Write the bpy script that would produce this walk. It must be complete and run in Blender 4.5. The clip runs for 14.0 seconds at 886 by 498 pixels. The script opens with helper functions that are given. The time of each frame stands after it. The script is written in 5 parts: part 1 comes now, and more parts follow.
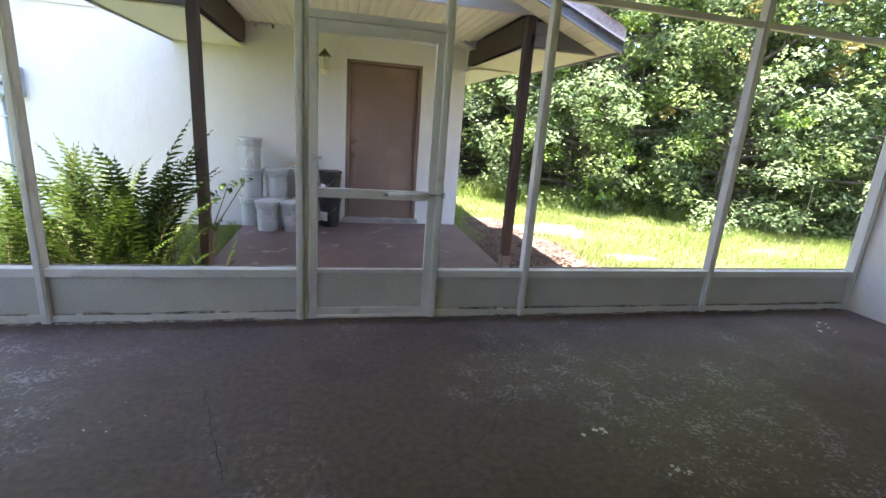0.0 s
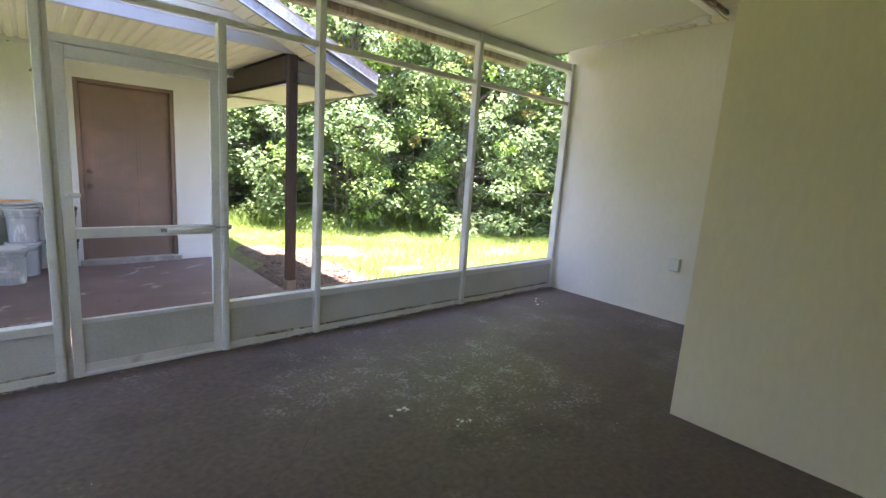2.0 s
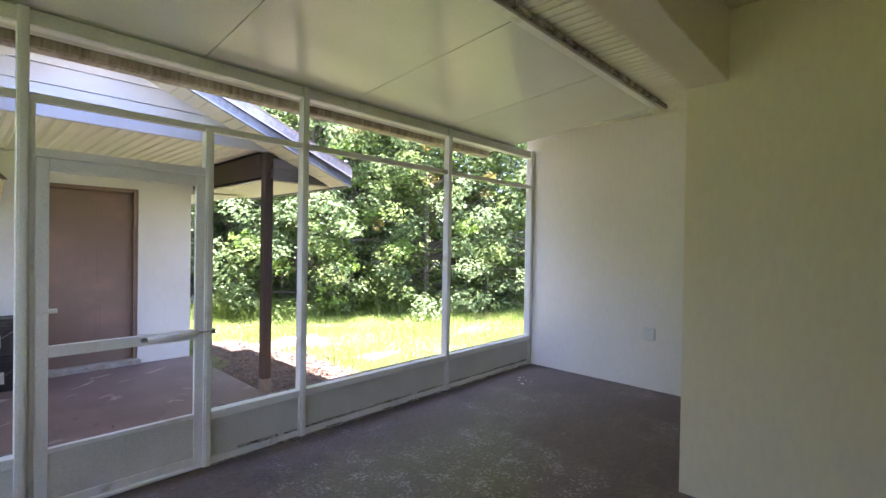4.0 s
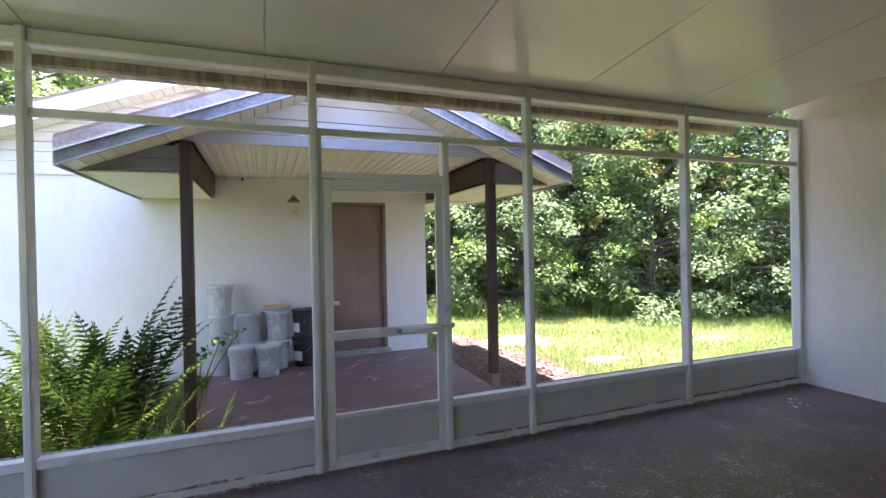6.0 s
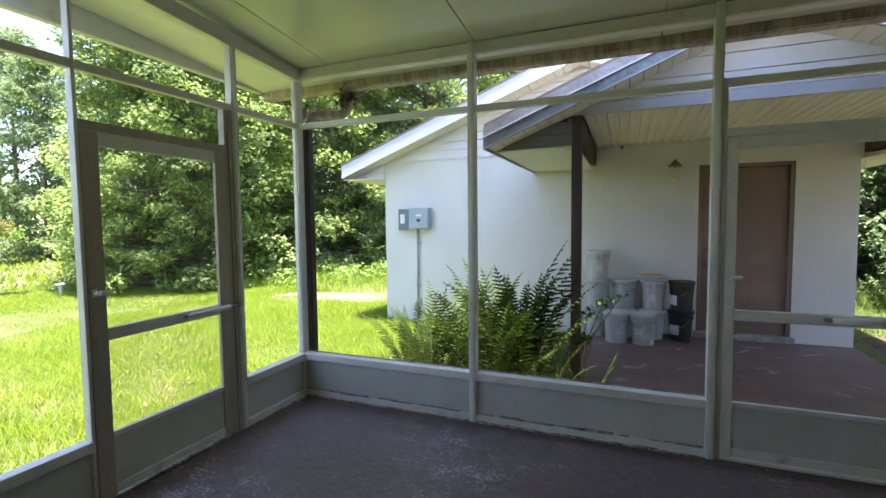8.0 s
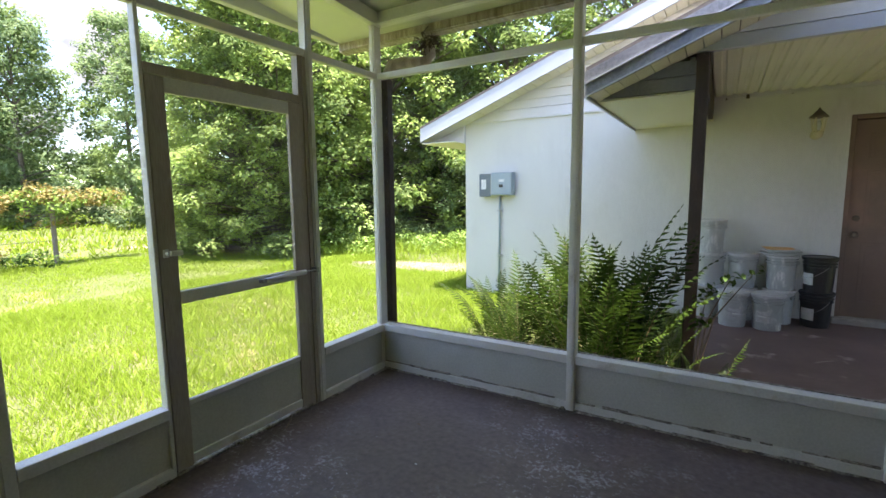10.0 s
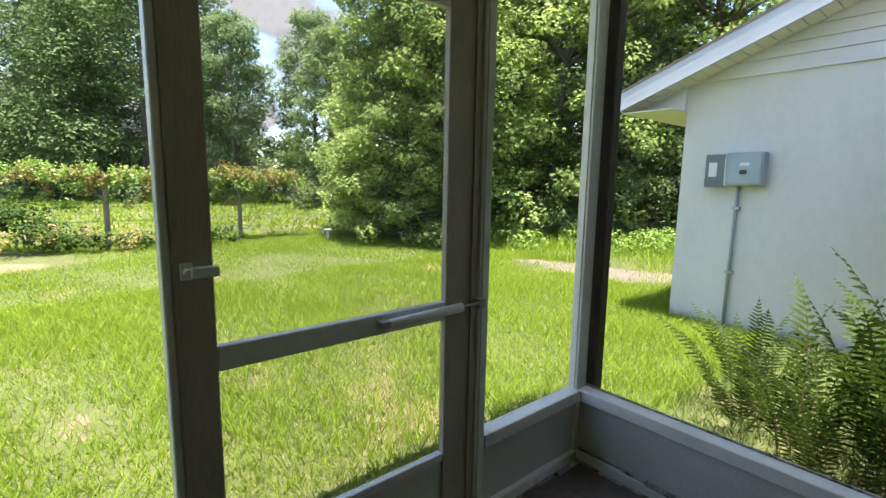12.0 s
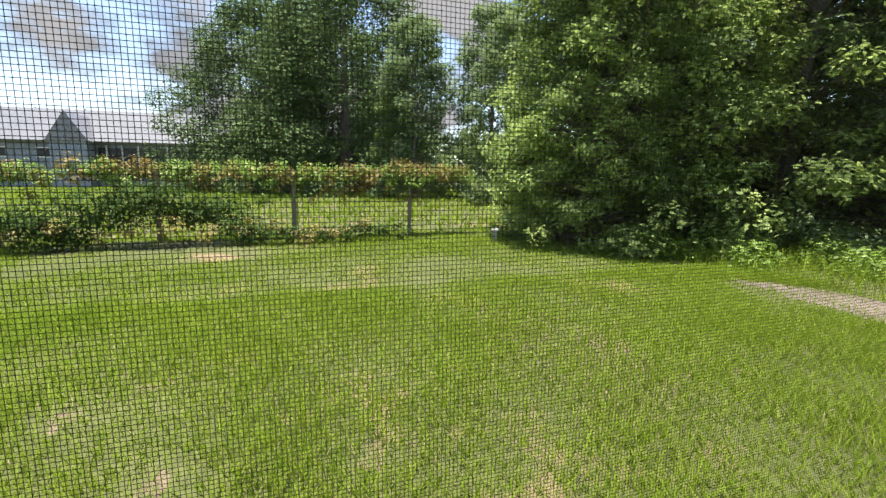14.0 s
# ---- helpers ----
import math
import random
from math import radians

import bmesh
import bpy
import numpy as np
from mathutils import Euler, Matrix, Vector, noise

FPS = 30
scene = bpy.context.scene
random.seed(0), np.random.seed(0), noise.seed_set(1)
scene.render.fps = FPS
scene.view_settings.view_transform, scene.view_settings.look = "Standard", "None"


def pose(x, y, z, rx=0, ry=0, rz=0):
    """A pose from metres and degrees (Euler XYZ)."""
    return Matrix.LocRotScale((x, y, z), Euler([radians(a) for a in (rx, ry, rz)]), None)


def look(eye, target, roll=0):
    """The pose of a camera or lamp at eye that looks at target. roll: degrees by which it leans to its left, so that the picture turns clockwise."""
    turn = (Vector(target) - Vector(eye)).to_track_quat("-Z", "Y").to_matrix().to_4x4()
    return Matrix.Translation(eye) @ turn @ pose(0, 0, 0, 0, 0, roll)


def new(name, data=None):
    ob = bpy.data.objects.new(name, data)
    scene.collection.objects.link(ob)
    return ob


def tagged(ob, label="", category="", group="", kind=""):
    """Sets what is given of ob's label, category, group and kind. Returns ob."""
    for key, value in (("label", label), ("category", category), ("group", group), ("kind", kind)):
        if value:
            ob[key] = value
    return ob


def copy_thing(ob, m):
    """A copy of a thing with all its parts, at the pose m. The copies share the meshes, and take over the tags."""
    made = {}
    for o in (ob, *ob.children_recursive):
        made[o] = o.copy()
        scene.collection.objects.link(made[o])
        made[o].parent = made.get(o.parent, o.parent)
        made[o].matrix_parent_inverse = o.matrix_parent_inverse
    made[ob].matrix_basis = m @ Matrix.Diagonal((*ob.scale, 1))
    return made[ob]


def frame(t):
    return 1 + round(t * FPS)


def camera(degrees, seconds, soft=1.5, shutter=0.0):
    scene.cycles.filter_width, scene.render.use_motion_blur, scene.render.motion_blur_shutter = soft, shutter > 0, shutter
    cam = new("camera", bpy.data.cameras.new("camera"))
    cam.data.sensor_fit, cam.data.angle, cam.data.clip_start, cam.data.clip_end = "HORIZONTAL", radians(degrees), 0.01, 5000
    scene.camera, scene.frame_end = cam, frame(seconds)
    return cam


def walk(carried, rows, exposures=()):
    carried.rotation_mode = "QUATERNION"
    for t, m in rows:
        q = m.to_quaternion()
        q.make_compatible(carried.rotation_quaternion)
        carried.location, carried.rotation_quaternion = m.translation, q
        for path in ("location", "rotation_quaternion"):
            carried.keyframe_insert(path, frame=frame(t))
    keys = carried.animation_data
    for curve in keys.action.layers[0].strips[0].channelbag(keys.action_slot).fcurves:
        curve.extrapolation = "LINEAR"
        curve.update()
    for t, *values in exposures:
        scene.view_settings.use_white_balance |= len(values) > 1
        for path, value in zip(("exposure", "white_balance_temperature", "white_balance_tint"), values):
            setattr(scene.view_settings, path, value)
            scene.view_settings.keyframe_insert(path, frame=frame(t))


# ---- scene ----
cam = camera(87.4, 14.0)
PATH = [
    (0, (0.304, 0.193, 1.362), (0.749, 2.075, 0.85), 4.3),
    (0.5, (0.234, 0.164, 1.382), (1.204, 1.835, 0.866), 4.3),
    (1, (0.164, 0.072, 1.412), (1.35, 1.611, 0.938), 4.6),
    (1.5, (0.089, -0.039, 1.398), (1.327, 1.469, 0.962), 4.4),
    (2, (0.012, -0.079, 1.416), (1.321, 1.392, 1.065), 4.0),
    (2.5, (-0.002, -0.052, 1.471), (1.404, 1.352, 1.248), 3.3),
    (2.7, (-0.038, -0.038, 1.502), (1.413, 1.326, 1.324), 2.9),
    (4.8, (-0.195, 0.121, 1.496), (1.215, 1.539, 1.536), 0.2),
    (5, (-0.199, 0.136, 1.486), (1.125, 1.635, 1.514), -0.1),
    (5.5, (-0.213, 0.169, 1.476), (0.834, 1.872, 1.483), -0.8),
    (6, (-0.242, 0.174, 1.471), (0.474, 2.042, 1.459), -1.1),
    (6.5, (-0.277, 0.183, 1.465), (0.068, 2.152, 1.424), -0.8),
    (7, (-0.322, 0.185, 1.464), (-0.376, 2.182, 1.379), -0.7),
    (7.5, (-0.373, 0.181, 1.462), (-0.803, 2.131, 1.35), -0.9),
    (8, (-0.413, 0.161, 1.461), (-1.153, 2.014, 1.338), -0.6),
    (10.3, (-0.769, 0.647, 1.367), (-1.865, 2.3, 1.104), -0.7),
    (10.5, (-0.839, 0.771, 1.359), (-2.005, 2.374, 1.091), -0.6),
    (11, (-1.101, 0.996, 1.342), (-2.408, 2.484, 1.063), 0.2),
    (11.5, (-1.438, 1.205, 1.333), (-2.844, 2.599, 1.051), 1.0),
    (12, (-1.755, 1.45, 1.32), (-3.27, 2.726, 1.034), 1.0),
    (12.5, (-2.12, 1.632, 1.328), (-3.728, 2.787, 1.046), 1.4),
    (13, (-2.443, 1.768, 1.331), (-4.154, 2.768, 1.057), 2.0),
    (13.5, (-2.74, 2.04, 1.333), (-4.549, 2.843, 1.046), 1.6),
    (14.0, (-2.79, 2.085, 1.33), (-4.657, 2.725, 1.013), 0.6),
]
EXPOSURES = [(0.0, 3.62, 6400, 26), (1.0, 4.03, 6450, 26), (2.5, 3.96, 6300, 27), (5.0, 3.78, 6060, 33), (6.5, 3.28, 6040, 31), (7.0, 3.24, 6080, 28), (8.0, 2.78, 6300, 21), (11.0, 2.7, 6600, 17), (12.0, 2.17, 6650, 12), (12.5, 1.94, 6750, 10), (13.0, 1.78, 6800, 10), (13.5, 1.7, 6800, 11), (14.0, 1.42, 6750, 12)]
walk(cam, [(t, look(eye, target, roll)) for t, eye, target, roll in PATH], EXPOSURES)

# ---- world, sun ----
SUN_ELEV, SUN_AZ = radians(86.4), radians(198)  # azimuth: clockwise from +y
world = bpy.data.worlds.new("sky")
scene.world = world
world.use_nodes = True
wn, wl = world.node_tree.nodes, world.node_tree.links
wn.clear()
sky = wn.new("ShaderNodeTexSky")
sky.sky_type, sky.sun_disc = "NISHITA", False
sky.sun_elevation, sky.sun_rotation = SUN_ELEV, SUN_AZ
sky.air_density, sky.dust_density = 1.0, 0.5
wcoord = wn.new("ShaderNodeTexCoord")
wmap = wn.new("ShaderNodeMapping")
wmap.inputs["Scale"].default_value = (1, 1, 2.2)
wnoise = wn.new("ShaderNodeTexNoise")
wnoise.inputs["Scale"].default_value, wnoise.inputs["Detail"].default_value = 2.6, 8
wnoise.inputs["Roughness"].default_value = 0.55
wramp = wn.new("ShaderNodeValToRGB")
wramp.color_ramp.elements[0].position, wramp.color_ramp.elements[1].position = 0.48, 0.56
wmix = wn.new("ShaderNodeMix")
wmix.data_type = "RGBA"
wshade = wn.new("ShaderNodeTexNoise")
wshade.inputs["Scale"].default_value, wshade.inputs["Detail"].default_value = 5.5, 6
wtone = wn.new("ShaderNodeValToRGB")
wtone.color_ramp.elements[0].position, wtone.color_ramp.elements[1].position = 0.42, 0.6
wtone.color_ramp.elements[0].color, wtone.color_ramp.elements[1].color = (0.92, 1.0, 1.14, 1), (1.55, 1.58, 1.65, 1)
wbg = wn.new("ShaderNodeBackground")
wbg.inputs["Strength"].default_value = 0.132
wout = wn.new("ShaderNodeOutputWorld")
wl.new(wcoord.outputs["Generated"], wmap.inputs["Vector"])
wl.new(wmap.outputs["Vector"], wnoise.inputs["Vector"])
wl.new(wnoise.outputs["Fac"], wramp.inputs["Fac"])
wl.new(wmap.outputs["Vector"], wshade.inputs["Vector"])
wl.new(wshade.outputs["Fac"], wtone.inputs["Fac"])
wl.new(wtone.outputs["Color"], wmix.inputs["B"])
wl.new(wramp.outputs["Color"], wmix.inputs["Factor"])
wl.new(sky.outputs["Color"], wmix.inputs["A"])
wl.new(wmix.outputs["Result"], wbg.inputs["Color"])
wl.new(wbg.outputs["Background"], wout.inputs["Surface"])

sun = new("sun", bpy.data.lights.new("sun", "SUN"))
sun.data.energy, sun.data.angle, sun.data.color = 4.1, radians(0.6), (1.0, 0.96, 0.9)
sun_way = Vector((math.sin(SUN_AZ) * math.cos(SUN_ELEV), math.cos(SUN_AZ) * math.cos(SUN_ELEV), math.sin(SUN_ELEV)))
sun.matrix_world = look(sun_way * 30, (0, 0, 0))


# ---- materials ----
def material(name, low, high, rough=0.6, scale=6.0, fine=60.0, bump=0.2, metal=0.0, stain=None, stain_at=(0.55, 0.7), stain_scale=1.5,
             stretch=(1, 1, 1), spread=0.15, depth=0.004, island=False, translucent=0.0, spec=0.5, per_object=False):
    """Two scales of variation between two colours, an optional stain, fine bump."""
    m = bpy.data.materials.new(name)
    m.use_nodes = True
    n, l = m.node_tree.nodes, m.node_tree.links
    b = n["Principled BSDF"]
    co = n.new("ShaderNodeTexCoord")
    mp = n.new("ShaderNodeMapping")
    mp.inputs["Scale"].default_value = stretch
    l.new(co.outputs["Object"], mp.inputs["Vector"])
    n1, n2 = n.new("ShaderNodeTexNoise"), n.new("ShaderNodeTexNoise")
    for node, sc in ((n1, scale), (n2, fine)):
        node.inputs["Scale"].default_value, node.inputs["Detail"].default_value = sc, 6
        l.new(mp.outputs["Vector"], node.inputs["Vector"])
    add = n.new("ShaderNodeMath")
    add.operation = "ADD"
    half = n.new("ShaderNodeMath")
    half.operation = "MULTIPLY"
    half.inputs[1].default_value = 0.5
    l.new(n1.outputs["Fac"], add.inputs[0])
    l.new(n2.outputs["Fac"], add.inputs[1])
    l.new(add.outputs[0], half.inputs[0])
    source = half.outputs[0]
    if island or per_object:
        r = n.new("ShaderNodeNewGeometry") if island else n.new("ShaderNodeObjectInfo")
        rnd = r.outputs["Random Per Island"] if island else r.outputs["Random"]
        mixr = n.new("ShaderNodeMix")
        mixr.inputs["Factor"].default_value = 0.65
        l.new(source, mixr.inputs["A"])
        l.new(rnd, mixr.inputs["B"])
        source = mixr.outputs["Result"]
        spread = 0.5
    ramp = n.new("ShaderNodeValToRGB")
    e = ramp.color_ramp.elements
    e[0].position, e[1].position = 0.5 - spread, 0.5 + spread
    e[0].color, e[1].color = (*low, 1), (*high, 1)
    l.new(source, ramp.inputs["Fac"])
    colour = ramp.outputs["Color"]
    if stain:
        n3 = n.new("ShaderNodeTexNoise")
        n3.inputs["Scale"].default_value, n3.inputs["Detail"].default_value = stain_scale, 9
        n3.inputs["Roughness"].default_value = 0.68
        l.new(mp.outputs["Vector"], n3.inputs["Vector"])
        r3 = n.new("ShaderNodeValToRGB")
        r3.color_ramp.elements[0].position, r3.color_ramp.elements[1].position = stain_at
        l.new(n3.outputs["Fac"], r3.inputs["Fac"])
        mx = n.new("ShaderNodeMix")
        mx.data_type = "RGBA"
        mx.inputs["B"].default_value = (*stain, 1)
        l.new(r3.outputs["Color"], mx.inputs["Factor"])
        l.new(colour, mx.inputs["A"])
        colour = mx.outputs["Result"]
    l.new(colour, b.inputs["Base Color"])
    b.inputs["Roughness"].default_value, b.inputs["Metallic"].default_value = rough, metal
    b.inputs["Specular IOR Level"].default_value = spec
    if bump:
        bp = n.new("ShaderNodeBump")
        bp.inputs["Strength"].default_value, bp.inputs["Distance"].default_value = bump, depth
        l.new(n2.outputs["Fac"], bp.inputs["Height"])
        l.new(bp.outputs["Normal"], b.inputs["Normal"])
    if translucent:
        tr, ms = n.new("ShaderNodeBsdfTranslucent"), n.new("ShaderNodeMixShader")
        ms.inputs["Fac"].default_value = translucent
        l.new(colour, tr.inputs["Color"])
        l.new(b.outputs["BSDF"], ms.inputs[1])
        l.new(tr.outputs["BSDF"], ms.inputs[2])
        l.new(ms.outputs["Shader"], n["Material Output"].inputs["Surface"])
    return m


def screen_material():
    m = bpy.data.materials.new("insect_screen")
    m.use_nodes = True
    n, l = m.node_tree.nodes, m.node_tree.links
    b = n["Principled BSDF"]
    b.inputs["Base Color"].default_value, b.inputs["Roughness"].default_value = (0.035, 0.037, 0.04, 1), 0.8
    b.inputs["Specular IOR Level"].default_value = 0.1
    tr, ms = n.new("ShaderNodeBsdfTransparent"), n.new("ShaderNodeMixShader")
    no = n.new("ShaderNodeTexNoise")
    no.inputs["Scale"].default_value = 3
    rg = n.new("ShaderNodeMapRange")
    rg.inputs["To Min"].default_value, rg.inputs["To Max"].default_value = 0.018, 0.034
    l.new(no.outputs["Fac"], rg.inputs["Value"])
    l.new(rg.outputs["Result"], ms.inputs["Fac"])
    l.new(tr.outputs["BSDF"], ms.inputs[1])
    l.new(b.outputs["BSDF"], ms.inputs[2])
    l.new(ms.outputs["Shader"], n["Material Output"].inputs["Surface"])
    return m


M_FLOOR = material("painted_concrete", (0.085, 0.064, 0.058), (0.17, 0.13, 0.12), rough=0.4, scale=1.1, fine=30, bump=0.0, stain=(0.035, 0.028, 0.024), stain_at=(0.5, 0.75), stain_scale=1.1)


def worn_sheen_floor(m):
    """Flaking glossy paint: fine cracked relief, patchy gloss, pale flakes where the paint is worn, their bluish tone a
    painted sky sheen.
    """
    n, l = m.node_tree.nodes, m.node_tree.links
    b = n["Principled BSDF"]
    co = n.new("ShaderNodeTexCoord")
    big, mid, fine = (n.new("ShaderNodeTexNoise") for _ in range(3))
    for node, s, d in ((big, 0.9, 4), (mid, 30, 7), (fine, 44, 9)):
        node.inputs["Scale"].default_value, node.inputs["Detail"].default_value = s, d
        l.new(co.outputs["Object"], node.inputs["Vector"])
    fine.inputs["Roughness"].default_value = 0.7
    patchy = n.new("ShaderNodeTexNoise")
    patchy.inputs["Scale"].default_value, patchy.inputs["Detail"].default_value = 5.5, 6
    patchy.inputs["Roughness"].default_value = 0.7
    l.new(co.outputs["Object"], patchy.inputs["Vector"])
    blend = n.new("ShaderNodeMix")
    blend.inputs["Factor"].default_value = 0.45
    l.new(fine.outputs["Fac"], blend.inputs["A"])
    l.new(patchy.outputs["Fac"], blend.inputs["B"])
    worn = n.new("ShaderNodeMapRange")
    worn.inputs["From Min"].default_value, worn.inputs["From Max"].default_value = 0.5, 0.64
    lift = big.outputs["Fac"]
    for zx, zy, zr in ((1.75, 1.95, 1.3), (2.7, 2.3, 1.0), (-1.3, 1.9, 0.9)):
        far = n.new("ShaderNodeVectorMath")
        far.operation = "DISTANCE"
        far.inputs[1].default_value = (zx, zy, 0)
        l.new(co.outputs["Object"], far.inputs[0])
        near = n.new("ShaderNodeMapRange")
        near.inputs["From Max"].default_value = zr
        near.inputs["To Min"].default_value, near.inputs["To Max"].default_value = 0.16, 0.0
        l.new(far.outputs["Value"], near.inputs["Value"])
        plus = n.new("ShaderNodeMath")
        plus.operation = "ADD"
        l.new(lift, plus.inputs[0])
        l.new(near.outputs["Result"], plus.inputs[1])
        lift = plus.outputs[0]
    l.new(lift, worn.inputs["Value"])
    gloss = n.new("ShaderNodeMapRange")
    gloss.inputs["To Min"].default_value, gloss.inputs["To Max"].default_value = 0.58, 0.46
    l.new(worn.outputs["Result"], gloss.inputs["Value"])
    l.new(gloss.outputs["Result"], b.inputs["Roughness"])
    flake_sheen = n.new("ShaderNodeMapRange")
    flake_sheen.inputs["From Min"].default_value, flake_sheen.inputs["From Max"].default_value = 0.53, 0.59
    l.new(blend.outputs["Result"], flake_sheen.inputs["Value"])
    both = n.new("ShaderNodeMath")
    both.operation = "MULTIPLY"
    l.new(flake_sheen.outputs["Result"], both.inputs[0])
    l.new(worn.outputs["Result"], both.inputs[1])
    part_of = n.new("ShaderNodeMath")
    part_of.operation = "MULTIPLY"
    part_of.inputs[1].default_value = 0.85
    l.new(both.outputs[0], part_of.inputs[0])
    mx = n.new("ShaderNodeMix")
    mx.data_type = "RGBA"
    # Flake colour, with the bluish sheen of the sky mixed in.
    mx.inputs["B"].default_value = (0.33, 0.325, 0.345, 1)
    old = b.inputs["Base Color"].links[0].from_socket
    l.new(part_of.outputs[0], mx.inputs["Factor"])
    l.new(old, mx.inputs["A"])
    l.new(mx.outputs["Result"], b.inputs["Base Color"])
    b1, b2 = n.new("ShaderNodeBump"), n.new("ShaderNodeBump")
    b1.inputs["Strength"].default_value, b1.inputs["Distance"].default_value = 0.5, 0.006
    b2.inputs["Strength"].default_value, b2.inputs["Distance"].default_value = 0.25, 0.005
    l.new(blend.outputs["Result"], b1.inputs["Height"])
    l.new(mid.outputs["Fac"], b2.inputs["Height"])
    l.new(b1.outputs["Normal"], b2.inputs["Normal"])
    l.new(b2.outputs["Normal"], b.inputs["Normal"])


worn_sheen_floor(M_FLOOR)
M_PATIO = material("painted_slab", (0.12, 0.08, 0.075), (0.2, 0.14, 0.13), rough=0.65, scale=2, fine=50, bump=0.3,
                   stain=(0.45, 0.4, 0.37), stain_at=(0.6, 0.7), stain_scale=2.6)
M_WALL = material("painted_stucco", (0.55, 0.55, 0.53), (0.74, 0.74, 0.72), rough=0.75, scale=1.5, fine=26, bump=0.5, depth=0.006, stretch=(1, 1, 0.5),
                  stain=(0.48, 0.46, 0.38), stain_at=(0.6, 0.9), stain_scale=1.4, spread=0.3)
M_INNER = material("cream_stucco", (0.68, 0.6, 0.44), (0.8, 0.72, 0.56), rough=0.7, scale=1.2, fine=30, bump=0.45, depth=0.006, spread=0.3, stretch=(1, 1, 0.35))
M_EAST = material("white_stucco", (0.73, 0.69, 0.64), (0.83, 0.8, 0.76), rough=0.7, scale=1.2, fine=30, bump=0.5, depth=0.006, spread=0.3, stretch=(1, 1, 0.35))
M_FRAME = material("white_aluminium", (0.62, 0.63, 0.61), (0.76, 0.76, 0.74), rough=0.35, scale=4, fine=90, bump=0.05,
                   stain=(0.4, 0.36, 0.3), stain_at=(0.58, 0.8), stain_scale=5)
# Brown-stained aluminium, its colour also darkened for the backlit side's shade.
M_PATINA_SHADE = material("weathered_shaded_aluminium", (0.27, 0.23, 0.19), (0.5, 0.46, 0.41), rough=0.5, scale=3, fine=50, stretch=(4, 4, 0.4), bump=0.08, spread=0.25)
M_KICK = material("white_kick_plate", (0.47, 0.48, 0.44), (0.6, 0.61, 0.57), rough=0.45, scale=3, fine=80, bump=0.05)
M_GRIME_SHADE = material("grimy_seal_gap_shade", (0.05, 0.042, 0.035), (0.5, 0.47, 0.42), rough=0.8, scale=14, fine=60, spread=0.12)
M_CEIL = material("aluminium_ceiling_panel", (0.6, 0.61, 0.56), (0.7, 0.71, 0.66), rough=0.22, scale=1.1, fine=110, bump=0.08, depth=0.002)
M_SOFFIT = material("cream_vinyl", (0.66, 0.64, 0.5), (0.78, 0.76, 0.63), rough=0.5, scale=2, fine=60, bump=0.1)
M_SIDING = material("white_siding", (0.62, 0.62, 0.64), (0.76, 0.76, 0.78), rough=0.45, scale=2, fine=60, bump=0.1,
                    stain=(0.5, 0.42, 0.33), stain_at=(0.6, 0.9), stain_scale=1.5)
M_FASCIA = material("white_metal_fascia", (0.42, 0.44, 0.49), (0.54, 0.56, 0.61), rough=0.35, scale=3, fine=60, bump=0.05,
                    stain=(0.3, 0.29, 0.28), stain_at=(0.62, 0.9), stain_scale=3)
M_GREYTRIM = material("grey_trim", (0.16, 0.16, 0.18), (0.26, 0.26, 0.28), rough=0.5, scale=3, fine=60, bump=0.1)
M_RAKE = material("blue_grey_metal_rake", (0.14, 0.145, 0.165), (0.34, 0.35, 0.38), rough=0.28, scale=3, fine=40, bump=0.05)
M_GUTTER = material("stained_gutter", (0.2, 0.15, 0.1), (0.56, 0.5, 0.4), rough=0.5, scale=1.5, fine=12, bump=0.1, stretch=(3, 1, 0.4))
M_BROWN = material("dark_brown_timber", (0.035, 0.024, 0.02), (0.075, 0.05, 0.04), rough=0.65, scale=5, fine=40, stretch=(6, 6, 0.6), bump=0.4)
M_DOOR = material("brown_painted_steel", (0.16, 0.11, 0.088), (0.235, 0.165, 0.133), rough=0.5, scale=1.3, fine=30, bump=0.08,
                  stain=(0.34, 0.21, 0.16), stain_at=(0.5, 0.8), stain_scale=1.4, spread=0.3)
M_METAL = material("grey_metal", (0.3, 0.31, 0.31), (0.42, 0.43, 0.43), rough=0.35, metal=0.8, bump=0.05)
M_PALEBOX = material("blue_grey_enamel", (0.25, 0.32, 0.36), (0.33, 0.4, 0.44), rough=0.4, scale=4, bump=0.05)
M_DARKBOX = material("shaded_panel", (0.1, 0.13, 0.15), (0.16, 0.19, 0.21), rough=0.5, scale=6, bump=0.05)
M_LABEL = material("paper_label", (0.6, 0.62, 0.62), (0.75, 0.76, 0.75), rough=0.7, bump=0)
M_PAIL = material("pail_grey_plastic", (0.34, 0.36, 0.37), (0.5, 0.52, 0.52), rough=0.45, scale=6, fine=30, bump=0.05, per_object=True,
                  stain=(0.7, 0.7, 0.68), stain_at=(0.55, 0.66), stain_scale=11, stretch=(1, 1, 0.4))
M_LID = material("pail_white_plastic", (0.42, 0.43, 0.46), (0.66, 0.66, 0.66), rough=0.45, scale=9, bump=0.05,
                 stain=(0.42, 0.41, 0.39), stain_at=(0.5, 0.66), stain_scale=8)
M_BLACK = material("black_plastic", (0.012, 0.013, 0.014), (0.03, 0.03, 0.032), rough=0.35, bump=0.05)
M_ORANGE = material("orange_paper", (0.65, 0.33, 0.1), (0.75, 0.45, 0.2), rough=0.6, bump=0)
M_LAMP = material("cream_cast_metal", (0.62, 0.55, 0.37), (0.74, 0.68, 0.5), rough=0.45, bump=0.1)
M_CAP = material("aged_bronze", (0.1, 0.08, 0.06), (0.2, 0.16, 0.12), rough=0.5, bump=0.1)
